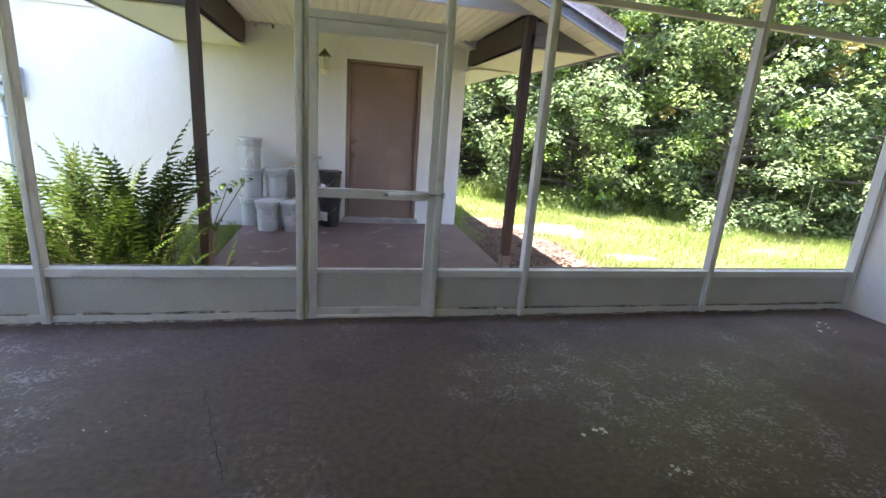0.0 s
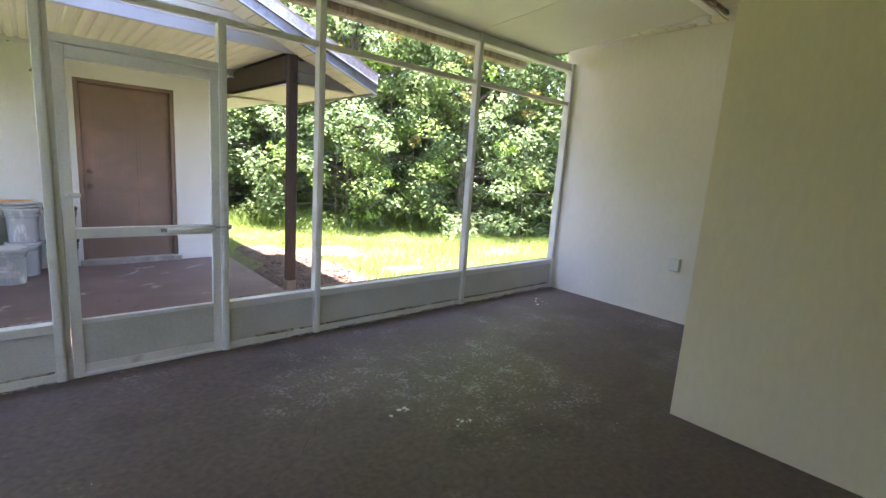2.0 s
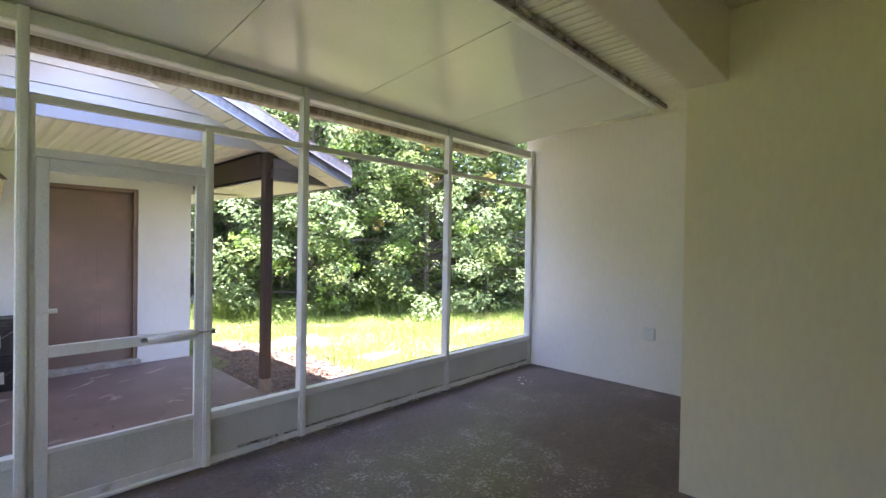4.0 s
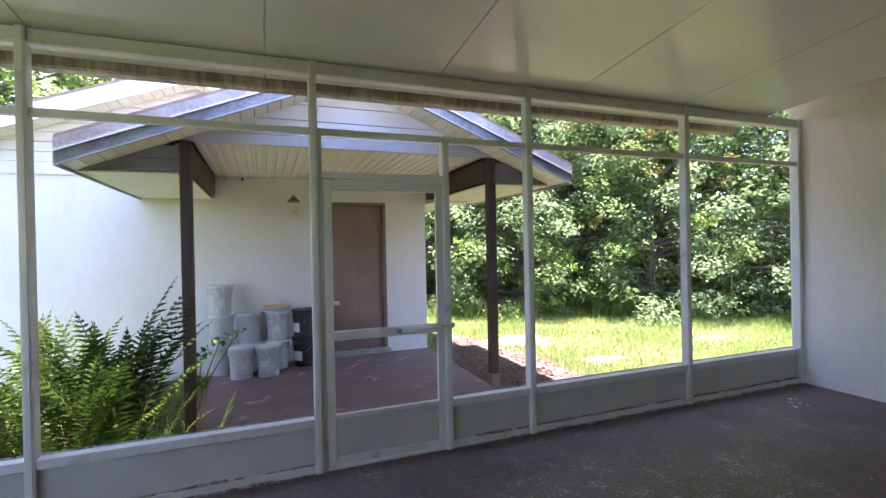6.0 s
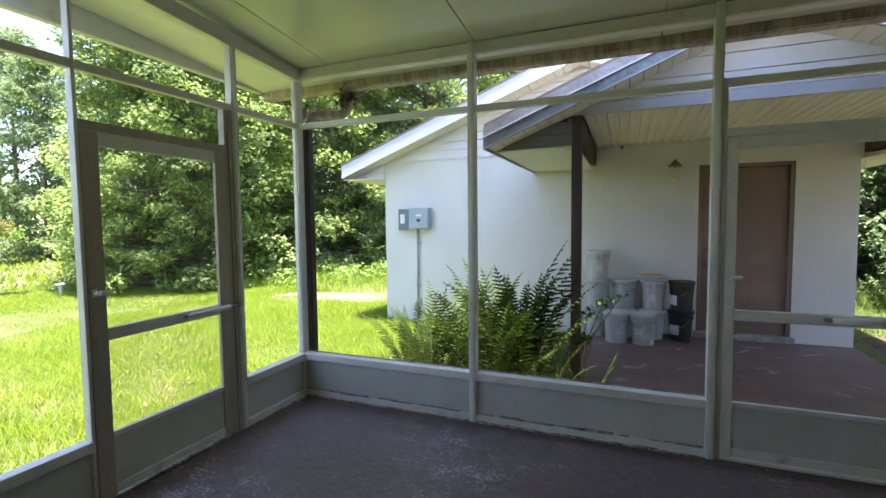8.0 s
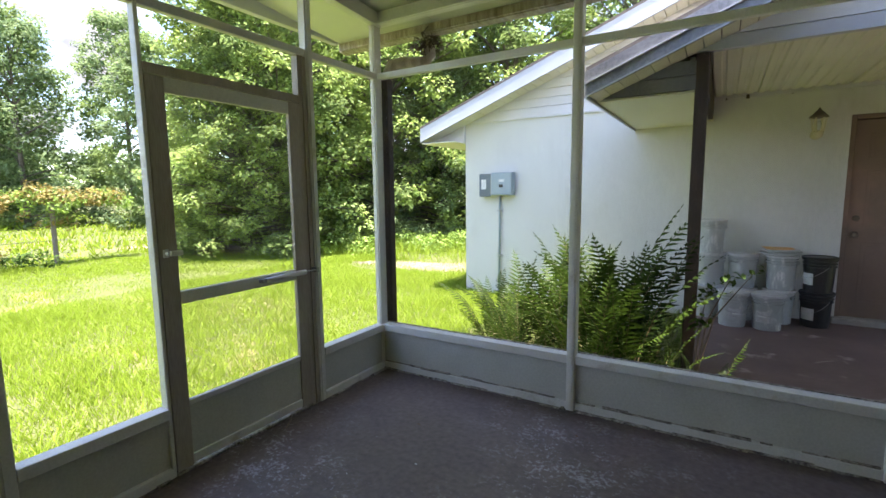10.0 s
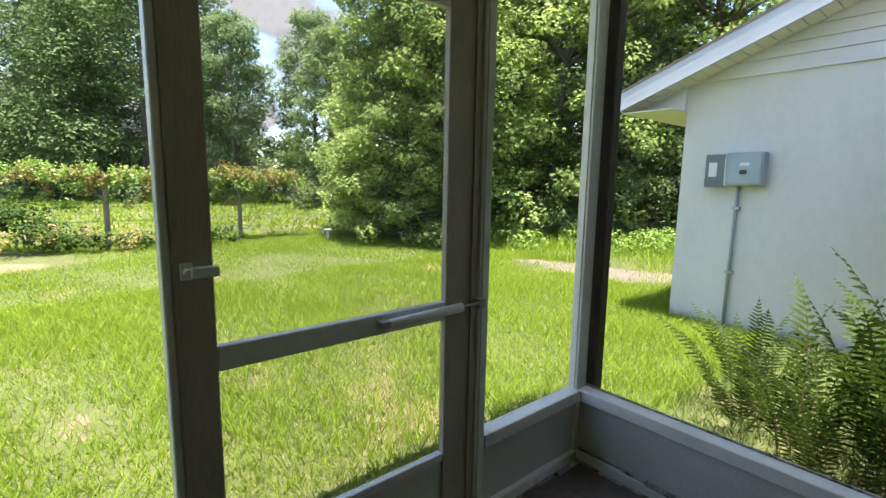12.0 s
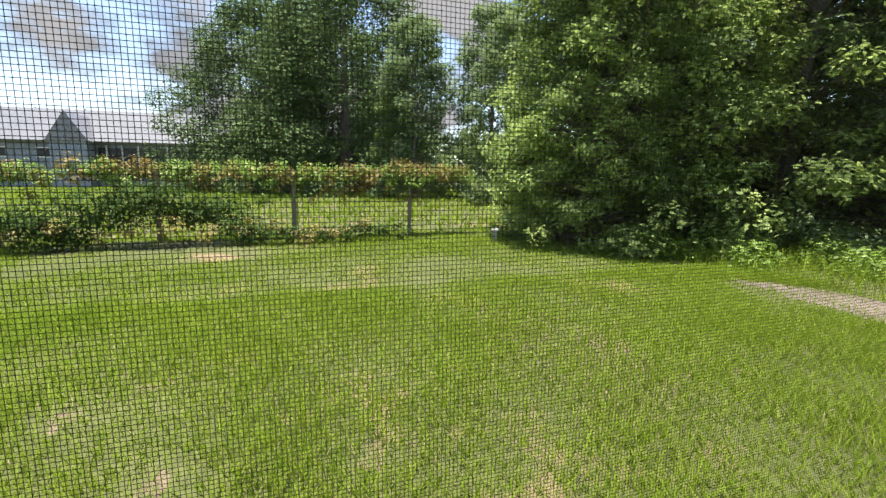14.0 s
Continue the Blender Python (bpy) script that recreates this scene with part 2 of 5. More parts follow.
M_SHINGLE = material("asphalt_shingle", (0.1, 0.085, 0.075), (0.2, 0.17, 0.15), rough=0.9, scale=6, fine=80, bump=0.5)
M_GROUND = material("lawn_soil", (0.055, 0.07, 0.018), (0.12, 0.13, 0.04), rough=0.95, scale=0.7, fine=14, bump=0.6, depth=0.03,
                    stain=(0.26, 0.18, 0.11), stain_at=(0.56, 0.66), stain_scale=0.55)
M_SILL = material("worn_concrete_sill", (0.22, 0.2, 0.18), (0.42, 0.4, 0.37), rough=0.8, scale=6, fine=50, bump=0.3)
M_SCUFF = material("worn_concrete", (0.25, 0.2, 0.19), (0.5, 0.45, 0.43), rough=0.8, scale=14, fine=60, bump=0.2)
M_DIRT = material("dried_mud", (0.02, 0.016, 0.012), (0.06, 0.045, 0.03), rough=0.9, scale=30, bump=0.5)
M_EARTH = material("dry_earth", (0.12, 0.085, 0.05), (0.24, 0.19, 0.13), rough=0.95, scale=6, fine=40, bump=0.6, depth=0.01)
M_GRASS = material("grass_blades", (0.15, 0.235, 0.02), (0.34, 0.46, 0.05), rough=0.6, scale=0.5, fine=3, bump=0, island=True, translucent=0.4, spec=0.12)
# Darker copy of the lawn grass; its colour takes down the sun's glare.
M_GRASS_TONED = material("toned_down_grass", (0.11, 0.17, 0.035), (0.25, 0.34, 0.08), rough=0.6, scale=0.5, fine=3, bump=0, island=True, translucent=0.4, spec=0.12)
M_DRY = material("dry_grass", (0.3, 0.24, 0.13), (0.42, 0.36, 0.2), rough=0.8, bump=0, island=True)
M_PATH = material("sandy_path", (0.11, 0.085, 0.07), (0.23, 0.185, 0.155), rough=0.95, scale=2, fine=30, bump=0.4, depth=0.01)
M_SAND = material("pinkish_sand", (0.11, 0.08, 0.06), (0.19, 0.145, 0.115), rough=0.95, scale=3, fine=30, bump=0.4, depth=0.01)
M_MULCH = material("mulch_soil", (0.035, 0.024, 0.018), (0.13, 0.085, 0.062), rough=0.95, scale=4, fine=45, bump=0.8, depth=0.02, spread=0.1)
M_LITTER = material("leaf_litter", (0.06, 0.035, 0.022), (0.22, 0.14, 0.09), rough=0.8, bump=0, island=True)
M_BARK = material("bark", (0.09, 0.075, 0.06), (0.2, 0.17, 0.14), rough=0.9, scale=6, fine=40, stretch=(1, 1, 0.2), bump=0.8, depth=0.01)
M_LEAF = material("broad_leaves", (0.09, 0.145, 0.045), (0.27, 0.36, 0.12), rough=0.6, scale=0.5, fine=2.0, bump=0, island=True, translucent=0.5, spec=0.12)
M_LEAF_OLIVE = material("olive_leaves", (0.16, 0.25, 0.065), (0.52, 0.64, 0.19), rough=0.55, scale=0.5, fine=2.0, bump=0, island=True, translucent=0.4, spec=0.25)
M_LEAF_PALE = material("pale_leaves", (0.12, 0.19, 0.085), (0.33, 0.43, 0.2), rough=0.6, scale=0.5, fine=2.0, bump=0, island=True, translucent=0.5, spec=0.12)
M_LEAF_DARK = material("dark_oak_leaves", (0.055, 0.1, 0.04), (0.19, 0.27, 0.1), rough=0.75, spec=0.1, scale=0.3, fine=1.2, bump=0, island=True, translucent=0.2)
M_VINE = material("bright_vine_leaves", (0.12, 0.22, 0.03), (0.34, 0.5, 0.09), rough=0.5, bump=0, island=True, translucent=0.4)
M_RUST = material("reddish_vine_leaves", (0.16, 0.16, 0.04), (0.44, 0.31, 0.09), rough=0.6, bump=0, island=True, translucent=0.3)
M_SAPLING = material("sapling_leaves", (0.03, 0.06, 0.015), (0.1, 0.17, 0.04), rough=0.7, bump=0, island=True, translucent=0.3, spec=0.1)
M_FERN = material("fern_green", (0.004, 0.013, 0.003), (0.075, 0.13, 0.014), rough=0.55, scale=2, fine=3, bump=0, translucent=0.32, spec=0.2, per_object=True)
M_STEM = material("fern_stem", (0.08, 0.06, 0.02), (0.16, 0.12, 0.05), rough=0.7, bump=0)
M_WOODPOST = material("weathered_wood", (0.16, 0.13, 0.11), (0.3, 0.26, 0.22), rough=0.9, fine=50, stretch=(5, 5, 0.5), bump=0.5)
M_WIRE = material("rusty_wire", (0.1, 0.09, 0.08), (0.2, 0.17, 0.15), rough=0.6, metal=0.5, bump=0)
M_FARROOF = material("pale_metal_roof", (0.1, 0.11, 0.125), (0.15, 0.16, 0.175), rough=0.45, scale=1, bump=0.05)
M_FARWALL = material("pale_siding", (0.2, 0.23, 0.28), (0.28, 0.31, 0.36), rough=0.7, scale=1, bump=0.05)
M_DARKGLASS = material("dark_opening", (0.015, 0.016, 0.018), (0.03, 0.032, 0.035), rough=0.3, bump=0)
M_NEST = material("twigs_and_mud", (0.06, 0.045, 0.03), (0.17, 0.13, 0.08), rough=0.95, fine=60, bump=0.8)
M_SCREEN = screen_material()
M_STRAND = material("screen_thread", (0.12, 0.122, 0.125), (0.24, 0.242, 0.245), rough=0.6, bump=0)


# ---- building blocks ----
def part(name, bm, mat, parent=None, label="", kind="", smooth=False):
    me = bpy.data.meshes.new(name)
    bm.to_mesh(me)
    bm.free()
    me.materials.append(mat)
    if smooth:
        me.polygons.foreach_set("use_smooth", [True] * len(me.polygons))
    ob = new(name, me)
    ob.parent = parent
    return tagged(ob, label, kind=kind)


def thing(name, label, category, group="", kind="", at=(0, 0, 0)):
    ob = new(name)
    ob.location = at
    ob.empty_display_size = 0.1
    return tagged(ob, label, category, group, kind)


def box(bm, x0, x1, y0, y1, z0, z1, bevel=0.0, m=None):
    made = bmesh.ops.create_cube(bm, size=1)["verts"]
    for v in made:
        v.co = Vector((x0 + (v.co.x + 0.5) * (x1 - x0), y0 + (v.co.y + 0.5) * (y1 - y0), z0 + (v.co.z + 0.5) * (z1 - z0)))
    if bevel:
        edges = list({e for v in made for e in v.link_edges})
        made = bmesh.ops.bevel(bm, geom=edges, offset=bevel, segments=1, affect="EDGES")["verts"]
    if m is not None:
        bmesh.ops.transform(bm, matrix=m, verts=made)
    return made


def boxes(*rows, bevel=0.0):
    bm = bmesh.new()
    for r in rows:
        box(bm, *r, bevel=bevel)
    return bm


def tube(bm, points, radius, sides=8, caps=True):
    """A tube along points; radius is a number or one per point."""
    rings = []
    pts = [Vector(p) for p in points]
    for i, p in enumerate(pts):
        way = (pts[min(i + 1, len(pts) - 1)] - pts[max(i - 1, 0)]).normalized()
        a = way.orthogonal().normalized() if i == 0 else (a - way * a.dot(way)).normalized()
        b = way.cross(a)
        r = radius if isinstance(radius, (int, float)) else radius[i]
        rings.append([bm.verts.new(p + (a * math.cos(2 * math.pi * k / sides) + b * math.sin(2 * math.pi * k / sides)) * r) for k in range(sides)])
    for r0, r1 in zip(rings, rings[1:]):
        for k in range(sides):
            bm.faces.new((r0[k], r0[(k + 1) % sides], r1[(k + 1) % sides], r1[k]))
    if caps:
        bm.faces.new(rings[0][::-1])
        bm.faces.new(rings[-1])


def lathe(bm, profile, at=(0, 0, 0), sides=24, close=True):
    rings = [[bm.verts.new((at[0] + r * math.cos(2 * math.pi * k / sides), at[1] + r * math.sin(2 * math.pi * k / sides), at[2] + z)) for k in range(sides)] for r, z in profile]
    for r0, r1 in zip(rings, rings[1:]):
        for k in range(sides):
            bm.faces.new((r0[k], r0[(k + 1) % sides], r1[(k + 1) % sides], r1[k]))
    if close:
        bm.faces.new(rings[0][::-1])
        bm.faces.new(rings[-1])


def prism(bm, outline, axis, a, b):
    """Extrudes a 2D outline along 'x' or 'y' from a to b."""
    def at(u, v, w):
        return (w, u, v) if axis == "x" else (u, w, v)
    one = [bm.verts.new(at(u, v, a)) for u, v in outline]
    two = [bm.verts.new(at(u, v, b)) for u, v in outline]
    bm.faces.new(one)
    bm.faces.new(two[::-1])
    for i in range(len(outline)):
        j = (i + 1) % len(outline)
        bm.faces.new((one[i], two[i], two[j], one[j]))
    bmesh.ops.recalc_face_normals(bm, faces=bm.faces)


def raw_mesh(name, verts, faces_n, mat, parent=None, kind=""):
    """A mesh from arrays: verts (n, 3), and faces as rows of vertex numbers, all of one length."""
    me = bpy.data.meshes.new(name)
    k = faces_n.shape[1]
    me.vertices.add(len(verts))
    me.vertices.foreach_set("co", verts.astype(np.float32).ravel())
    me.loops.add(faces_n.size)
    me.loops.foreach_set("vertex_index", faces_n.astype(np.int32).ravel())
    me.polygons.add(len(faces_n))
    me.polygons.foreach_set("loop_start", np.arange(0, faces_n.size, k, dtype=np.int32))
    me.update(calc_edges=True)
    me.materials.append(mat)
    ob = new(name, me)
    ob.parent = parent
    return tagged(ob, kind=kind)


# ---- plan ----
YA, XL, XR, YB = 3.30, -2.95, 4.89, 6.70      # long screen, side screen, far stucco wall, the building across
XN, YN = 2.90, 0.94                           # corner of the near wall
SILL, MID, HEAD = 0.36, 2.24, 2.605
CEIL_FRONT, CEIL_BACK, Y_EDGE = 2.70, 2.85, 1.66
GROUND = -0.12


def ceil_z(y):
    return CEIL_FRONT + (YA - y) * (CEIL_BACK - CEIL_FRONT) / (YA - Y_EDGE)


# ---- ground ----
def build_ground():
    xs = np.concatenate([np.linspace(-900, -40, 6), np.linspace(-30, 20, 80), np.linspace(30, 900, 6)])
    ys = np.concatenate([np.linspace(-900, -30, 6), np.linspace(-20, 25, 72), np.linspace(35, 900, 6)])
    gx, gy = np.meshgrid(xs, ys)
    gz = np.full_like(gx, GROUND)
    away = np.clip((np.hypot(gx, gy - 2) - 6) / 8, 0, 1)
    gz += away * 0.05 * (np.sin(gx * 0.9) * np.cos(gy * 0.7))
    verts = np.stack([gx.ravel(), gy.ravel(), gz.ravel()], 1)
    w = len(xs)
    i = np.arange(len(ys) - 1)[:, None] * w + np.arange(w - 1)[None, :]
    quads = np.stack([i, i + 1, i + w + 1, i + w], -1).reshape(-1, 4)
    raw_mesh("ground", verts, quads, M_GROUND, kind="structure")


def patch(name, cx, cy, rx, ry, z, mat, label, category, seed, turn=0):
    """A low uneven mound of soil with a ragged outline."""
    rng = np.random.default_rng(seed)
    bm = bmesh.new()
    rings, n = [], 40
    wob = [1 + 0.22 * math.sin(3 * a + seed) + 0.12 * math.sin(7 * a + 2 * seed) for a in np.linspace(0, 2 * math.pi, n, endpoint=False)]
    for f, h in ((1.0, -0.03), (0.85, 0.012), (0.5, 0.025), (0.2, 0.02)):
        ring = []
        for k in range(n):
            a = 2 * math.pi * k / n
            x, y = rx * f * wob[k] * math.cos(a), ry * f * wob[k] * math.sin(a)
            c, s = math.cos(turn), math.sin(turn)
            ring.append(bm.verts.new((cx + c * x - s * y, cy + s * x + c * y, z + h + rng.normal() * 0.004)))
        rings.append(ring)
    for r0, r1 in zip(rings, rings[1:]):
        for k in range(n):
            bm.faces.new((r0[k], r0[(k + 1) % n], r1[(k + 1) % n], r1[k]))
    bm.faces.new(rings[-1])
    ob = part(name, bm, mat, smooth=True)
    return tagged(ob, label, category, kind="stuff")


build_ground()
patch("mulch_bed", 2.75, 5.6, 0.75, 2.2, GROUND, M_MULCH, "reddish brown mulch and soil beside the patio slab", "mulch", 3)
patch("sand_patch", 3.6, 6.9, 0.7, 0.5, GROUND, M_SAND, "bare pinkish sand in the grass", "sand", 5)
patch("sand_patch", 4.0, 5.3, 0.4, 0.2, GROUND, M_SAND, "small pale bare spot in the grass", "sand", 8)
patch("sand_path", -5.7, 8.45, 1.85, 0.6, GROUND + 0.004, M_PATH, "trodden sandy path leading past the stucco building", "path", 6, turn=0.2)
for bx, by, brx, bry, bs in ((-6.0, 4.7, 0.45, 0.2, 11), (-4.95, 2.45, 0.12, 0.1, 12), (-5.0, 1.45, 0.3, 0.1, 13), (-5.9, 0.8, 0.2, 0.12, 14), (-4.4, 0.6, 0.22, 0.09, 15)):
    patch("bare_earth", bx, by, brx, bry, GROUND - 0.022, M_EARTH, "small worn patch of pale dry earth in the lawn", "soil", bs)

# ---- slabs and enclosure walls ----
floor = part("floor", boxes((XL - 0.08, XR, -1.6, YA + 0.12, -0.16, 0.0)), M_FLOOR, kind="structure")
patio = part("patio_slab", boxes((-0.86, 2.0, YA + 0.124, YB, -0.2, -0.03), bevel=0.008), M_PATIO, kind="structure")
part("wall_east", boxes((XR, XR + 0.2, -1.6, YA + 0.1, -0.16, 3.1)), M_EAST, kind="structure")
part("wall_near", boxes((XN, XR, -1.6, YN, 0.0, 3.1)), M_INNER, kind="structure")
part("wall_west", boxes((XL - 0.12, XL + 0.03, -1.6, YN - 0.24, -0.16, 1.0), (XL - 0.12, XL + 0.03, -1.6, YN - 0.24, 2.3, 3.1), (XL - 0.12, XL + 0.03, YN - 0.24, YN, -0.16, 3.1)), M_INNER, kind="structure")
part("wall_south", boxes((XL - 0.12, XR + 0.2, -1.8, -1.6, -0.16, 3.1)), M_INNER, kind="structure")
part("beam", boxes((XL + 0.03, XN, YN - 0.22, YN, 2.47, 2.885), bevel=0.006), M_INNER, kind="structure")
part("inner_ceiling", boxes((XL - 0.12, XR + 0.2, -1.8, YN - 0.22, 2.885, 3.1)), M_INNER, kind="structure")


def build_ceiling():
    """Sloping insulated roof panels in one mesh, with thin joints between them."""
    bm = bmesh.new()
    seams = [-3.6, -2.62, -1.42, -0.22, 0.95, 2.12, 3.29, 4.45]
    y0, y1 = Y_EDGE, 3.66
    for a, b in zip(seams, seams[1:]):
        for (xa, xb, lift, skin) in ((a + 0.003, b - 0.003, 0, 0.08),):
            vs = box(bm, xa, xb, y0, y1, 0, skin, bevel=0.002)
            for v in vs:
                v.co.z += ceil_z(v.co.y)
    vs = box(bm, seams[0], seams[-1], y0, y1, 0.02, 0.085)
    for v in vs:
        v.co.z += ceil_z(v.co.y)
    return part("ceiling", bm, M_CEIL, kind="structure")


build_ceiling()
# ribbed soffit behind and beside the panels
bm = bmesh.new()
box(bm, XL - 0.12, XR, YN - 0.22, Y_EDGE + 0.02, 2.905, 2.95)
x = XL
while x < XR:
    box(bm, x, min(x + 0.072, XR), YN, Y_EDGE + 0.02, 2.893, 2.906)
    x += 0.085
box(bm, 4.44, XR, Y_EDGE, YA + 0.4, 2.905, 2.95)
y = Y_EDGE + 0.04
while y < YA + 0.3:
    box(bm, 4.452, XR - 0.004, y, y + 0.12, 2.893, 2.906)
    y += 0.135
part("soffit", bm, M_SOFFIT, kind="structure")
part("trim", boxes((XL, 4.46, Y_EDGE - 0.035, Y_EDGE + 0.03, 2.835, 2.857), bevel=0.003), M_FRAME, kind="structure")
part("trim", boxes((XL, 4.6, Y_EDGE - 0.06, Y_EDGE - 0.038, 2.858, 2.893)), M_GRIME_SHADE, kind="structure")
part("trim", boxes((4.452, 4.475, Y_EDGE + 0.03, YA, 2.80, 2.893)), M_FRAME, kind="structure")


# ---- screen walls ----
def post(bm, x, y, z0, z1, w=0.05, d=0.076):
    box(bm, x - w / 2, x + w / 2, y - d / 2, y + d / 2, z0, z1, bevel=0.003)
    box(bm, x - w / 2 + 0.012, x + w / 2 - 0.012, y - d / 2 - 0.006, y - d / 2 + 0.004, z0 + 0.004, z1 - 0.004)


FRAME_A = thing("screen_wall", "white aluminium screen wall with low kick panels along the porch", "screen wall", kind="structure")
FRAME_B = thing("screen_wall", "white aluminium screen wall at the porch's end beside the lawn", "screen wall", kind="structure")
YC = YA + 0.02                                 # centre line of the long frame
XC = XL + 0.005
for x, top in ((-2.955, HEAD + 0.09), (-1.443, HEAD + 0.09), (0.064, HEAD + 0.09), (0.982, MID), (1.682, HEAD + 0.09), (3.325, HEAD + 0.09), (4.864, HEAD + 0.09)):
    bm = bmesh.new()
    post(bm, x, YC, 0.0, top)
    part("post", bm, M_FRAME, FRAME_A)
bays = [(-2.93, -1.468), (-1.418, 0.039), (1.007, 1.657), (1.707, 3.3), (3.35, 4.839)]
for a, b in bays:
    part("spline", boxes((a, b, YC + 0.0405, YC + 0.05, SILL - 0.02, SILL + 0.006)), M_GRIME_SHADE, FRAME_A)
    part("sill_rail", boxes((a, b, YA - 0.012, YC + 0.04, SILL - 0.055, SILL), bevel=0.003), M_FRAME, FRAME_A)
    part("base_rail", boxes((a, b, YA - 0.006, YC + 0.03, 0.002, 0.052), bevel=0.003), M_FRAME, FRAME_A)
    part("kick_panel", boxes((a, b, YC - 0.006, YC + 0.006, 0.052, SILL - 0.055)), M_KICK, FRAME_A)
for a, b in [(-2.93, -1.468), (-1.418, 0.039), (0.089, 1.657), (1.707, 3.3), (3.35, 4.839)]:
    part("mid_rail", boxes((a, b, YC - 0.02, YC + 0.02, MID - 0.022, MID + 0.022), bevel=0.003), M_FRAME, FRAME_A)
    part("screen", boxes((a, b, YC + 0.016, YC + 0.0165, MID + 0.022, HEAD)), M_SCREEN, FRAME_A)
for a, b in bays:
    part("screen", boxes((a, b, YC + 0.016, YC + 0.0165, SILL, MID - 0.022)), M_SCREEN, FRAME_A)
part("screen", boxes((0.12, 0.96, YC + 0.016, YC + 0.0165, 1.975, MID - 0.022)), M_SCREEN, FRAME_A)
part("header", boxes((-2.93, XR, YA + 0.005, YA + 0.075, HEAD, HEAD + 0.09), bevel=0.004), M_FRAME, FRAME_A)
part("header_lip", boxes((-2.93, XR, YA - 0.012, YA + 0.004, HEAD + 0.002, HEAD + 0.018), bevel=0.002), M_FRAME, FRAME_A)
part("door_frame", boxes((0.0895, 0.116, YC - 0.02, YC + 0.03, 0.0, MID - 0.023), (0.098, 0.106, YC - 0.028, YC - 0.02, 0.0, 1.93),
                         (0.1165, 0.962, YC - 0.03, YC + 0.03, 1.93, 1.975)), M_FRAME, FRAME_A)
part("threshold", boxes((0.1165, 0.962, YA - 0.005, YC + 0.03, 0.001, 0.018), bevel=0.003), M_FRAME, FRAME_A)
# side wall
for y, top in ((2.625, ceil_z(2.625)), (1.03, ceil_z(Y_EDGE) - 0.02)):
    bm = bmesh.new()
    box(bm, XC - 0.028, XC + 0.03, y - 0.026, y + 0.026, 0, top - 0.02, bevel=0.003)
    box(bm, XC + 0.028, XC + 0.036, y - 0.014, y + 0.014, 0.004, top - 0.03)
    part("post", bm, M_FRAME, FRAME_B)
bm = bmesh.new()
box(bm, XC - 0.03, XC + 0.022, 1.622, 1.6405, 0, ceil_z(1.68) - 0.07, bevel=0.003)
part("post", bm, M_FRAME, FRAME_B)
for a, b in ((2.651, 3.29), (1.056, 1.622)):
    part("sill_rail", boxes((XC - 0.035, XC + 0.035, a, b, SILL - 0.055, SILL), bevel=0.003), M_FRAME, FRAME_B)
    part("base_rail", boxes((XC - 0.03, XC + 0.03, a, b, 0.002, 0.052), bevel=0.003), M_FRAME, FRAME_B)
    part("kick_panel", boxes((XC - 0.006, XC + 0.006, a, b, 0.052, SILL - 0.055)), M_KICK, FRAME_B)
    part("screen", boxes((XC - 0.0165, XC - 0.016, a, b, SILL, MID - 0.022)), M_SCREEN, FRAME_B)
for a, b in ((2.651, 3.29), (1.641, 2.598), (1.056, 1.622)):
    part("mid_rail", boxes((XC - 0.02, XC + 0.02, a, b, MID - 0.022, MID + 0.022), bevel=0.003), M_FRAME, FRAME_B)
    part("screen", boxes((XC - 0.0165, XC - 0.016, a, b, MID + 0.022, 2.62)), M_SCREEN, FRAME_B)
part("screen", boxes((XC - 0.0165, XC - 0.016, 1.641, 2.53, 1.975, MID - 0.022)), M_SCREEN, FRAME_B)
bm = boxes((XC - 0.035, XC + 0.035, YN, YA + 0.05, -0.10, -0.004), bevel=0.004)
for v in bm.verts:
    v.co.z += min(ceil_z(v.co.y), CEIL_BACK + 0.01)
part("header", bm, M_FRAME, FRAME_B)
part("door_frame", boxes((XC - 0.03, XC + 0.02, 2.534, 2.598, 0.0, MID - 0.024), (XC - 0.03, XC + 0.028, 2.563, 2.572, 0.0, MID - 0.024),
                         (XC - 0.045, XC + 0.03, 1.641, 2.533, 1.93, 1.975)), M_PATINA_SHADE, FRAME_B, "weathered aluminium door frame, coloured darker for its backlit shade")
# Threshold coloured dark to paint the shaded gap under the door.
part("threshold", boxes((XC - 0.03, XC + 0.03, 1.641, 2.533, 0.001, 0.018), bevel=0.003), M_GRIME_SHADE, FRAME_B)


# ---- screen doors ----
def strands(width, z0, z1, parent, pitch=0.0015, thread=0.0002):
    """Woven insect screen: every thread a thin ribbon, in the door's own x and z."""
    xs = np.arange(0, width, pitch)
    zs = np.arange(z0, z1, pitch)
    v, f = [], []
    for u in xs:
        v += [(u, 0, z0), (u + thread, 0, z0), (u + thread, 0, z1), (u, 0, z1)]
    for u in zs:
        v += [(0, 0.0002, u), (width, 0.0002, u), (width, 0.0002, u + thread), (0, 0.0002, u + thread)]
    faces_n = np.arange(len(v)).reshape(-1, 4)
    return raw_mesh("screen", np.array(v), faces_n, M_STRAND, parent, kind="stuff")


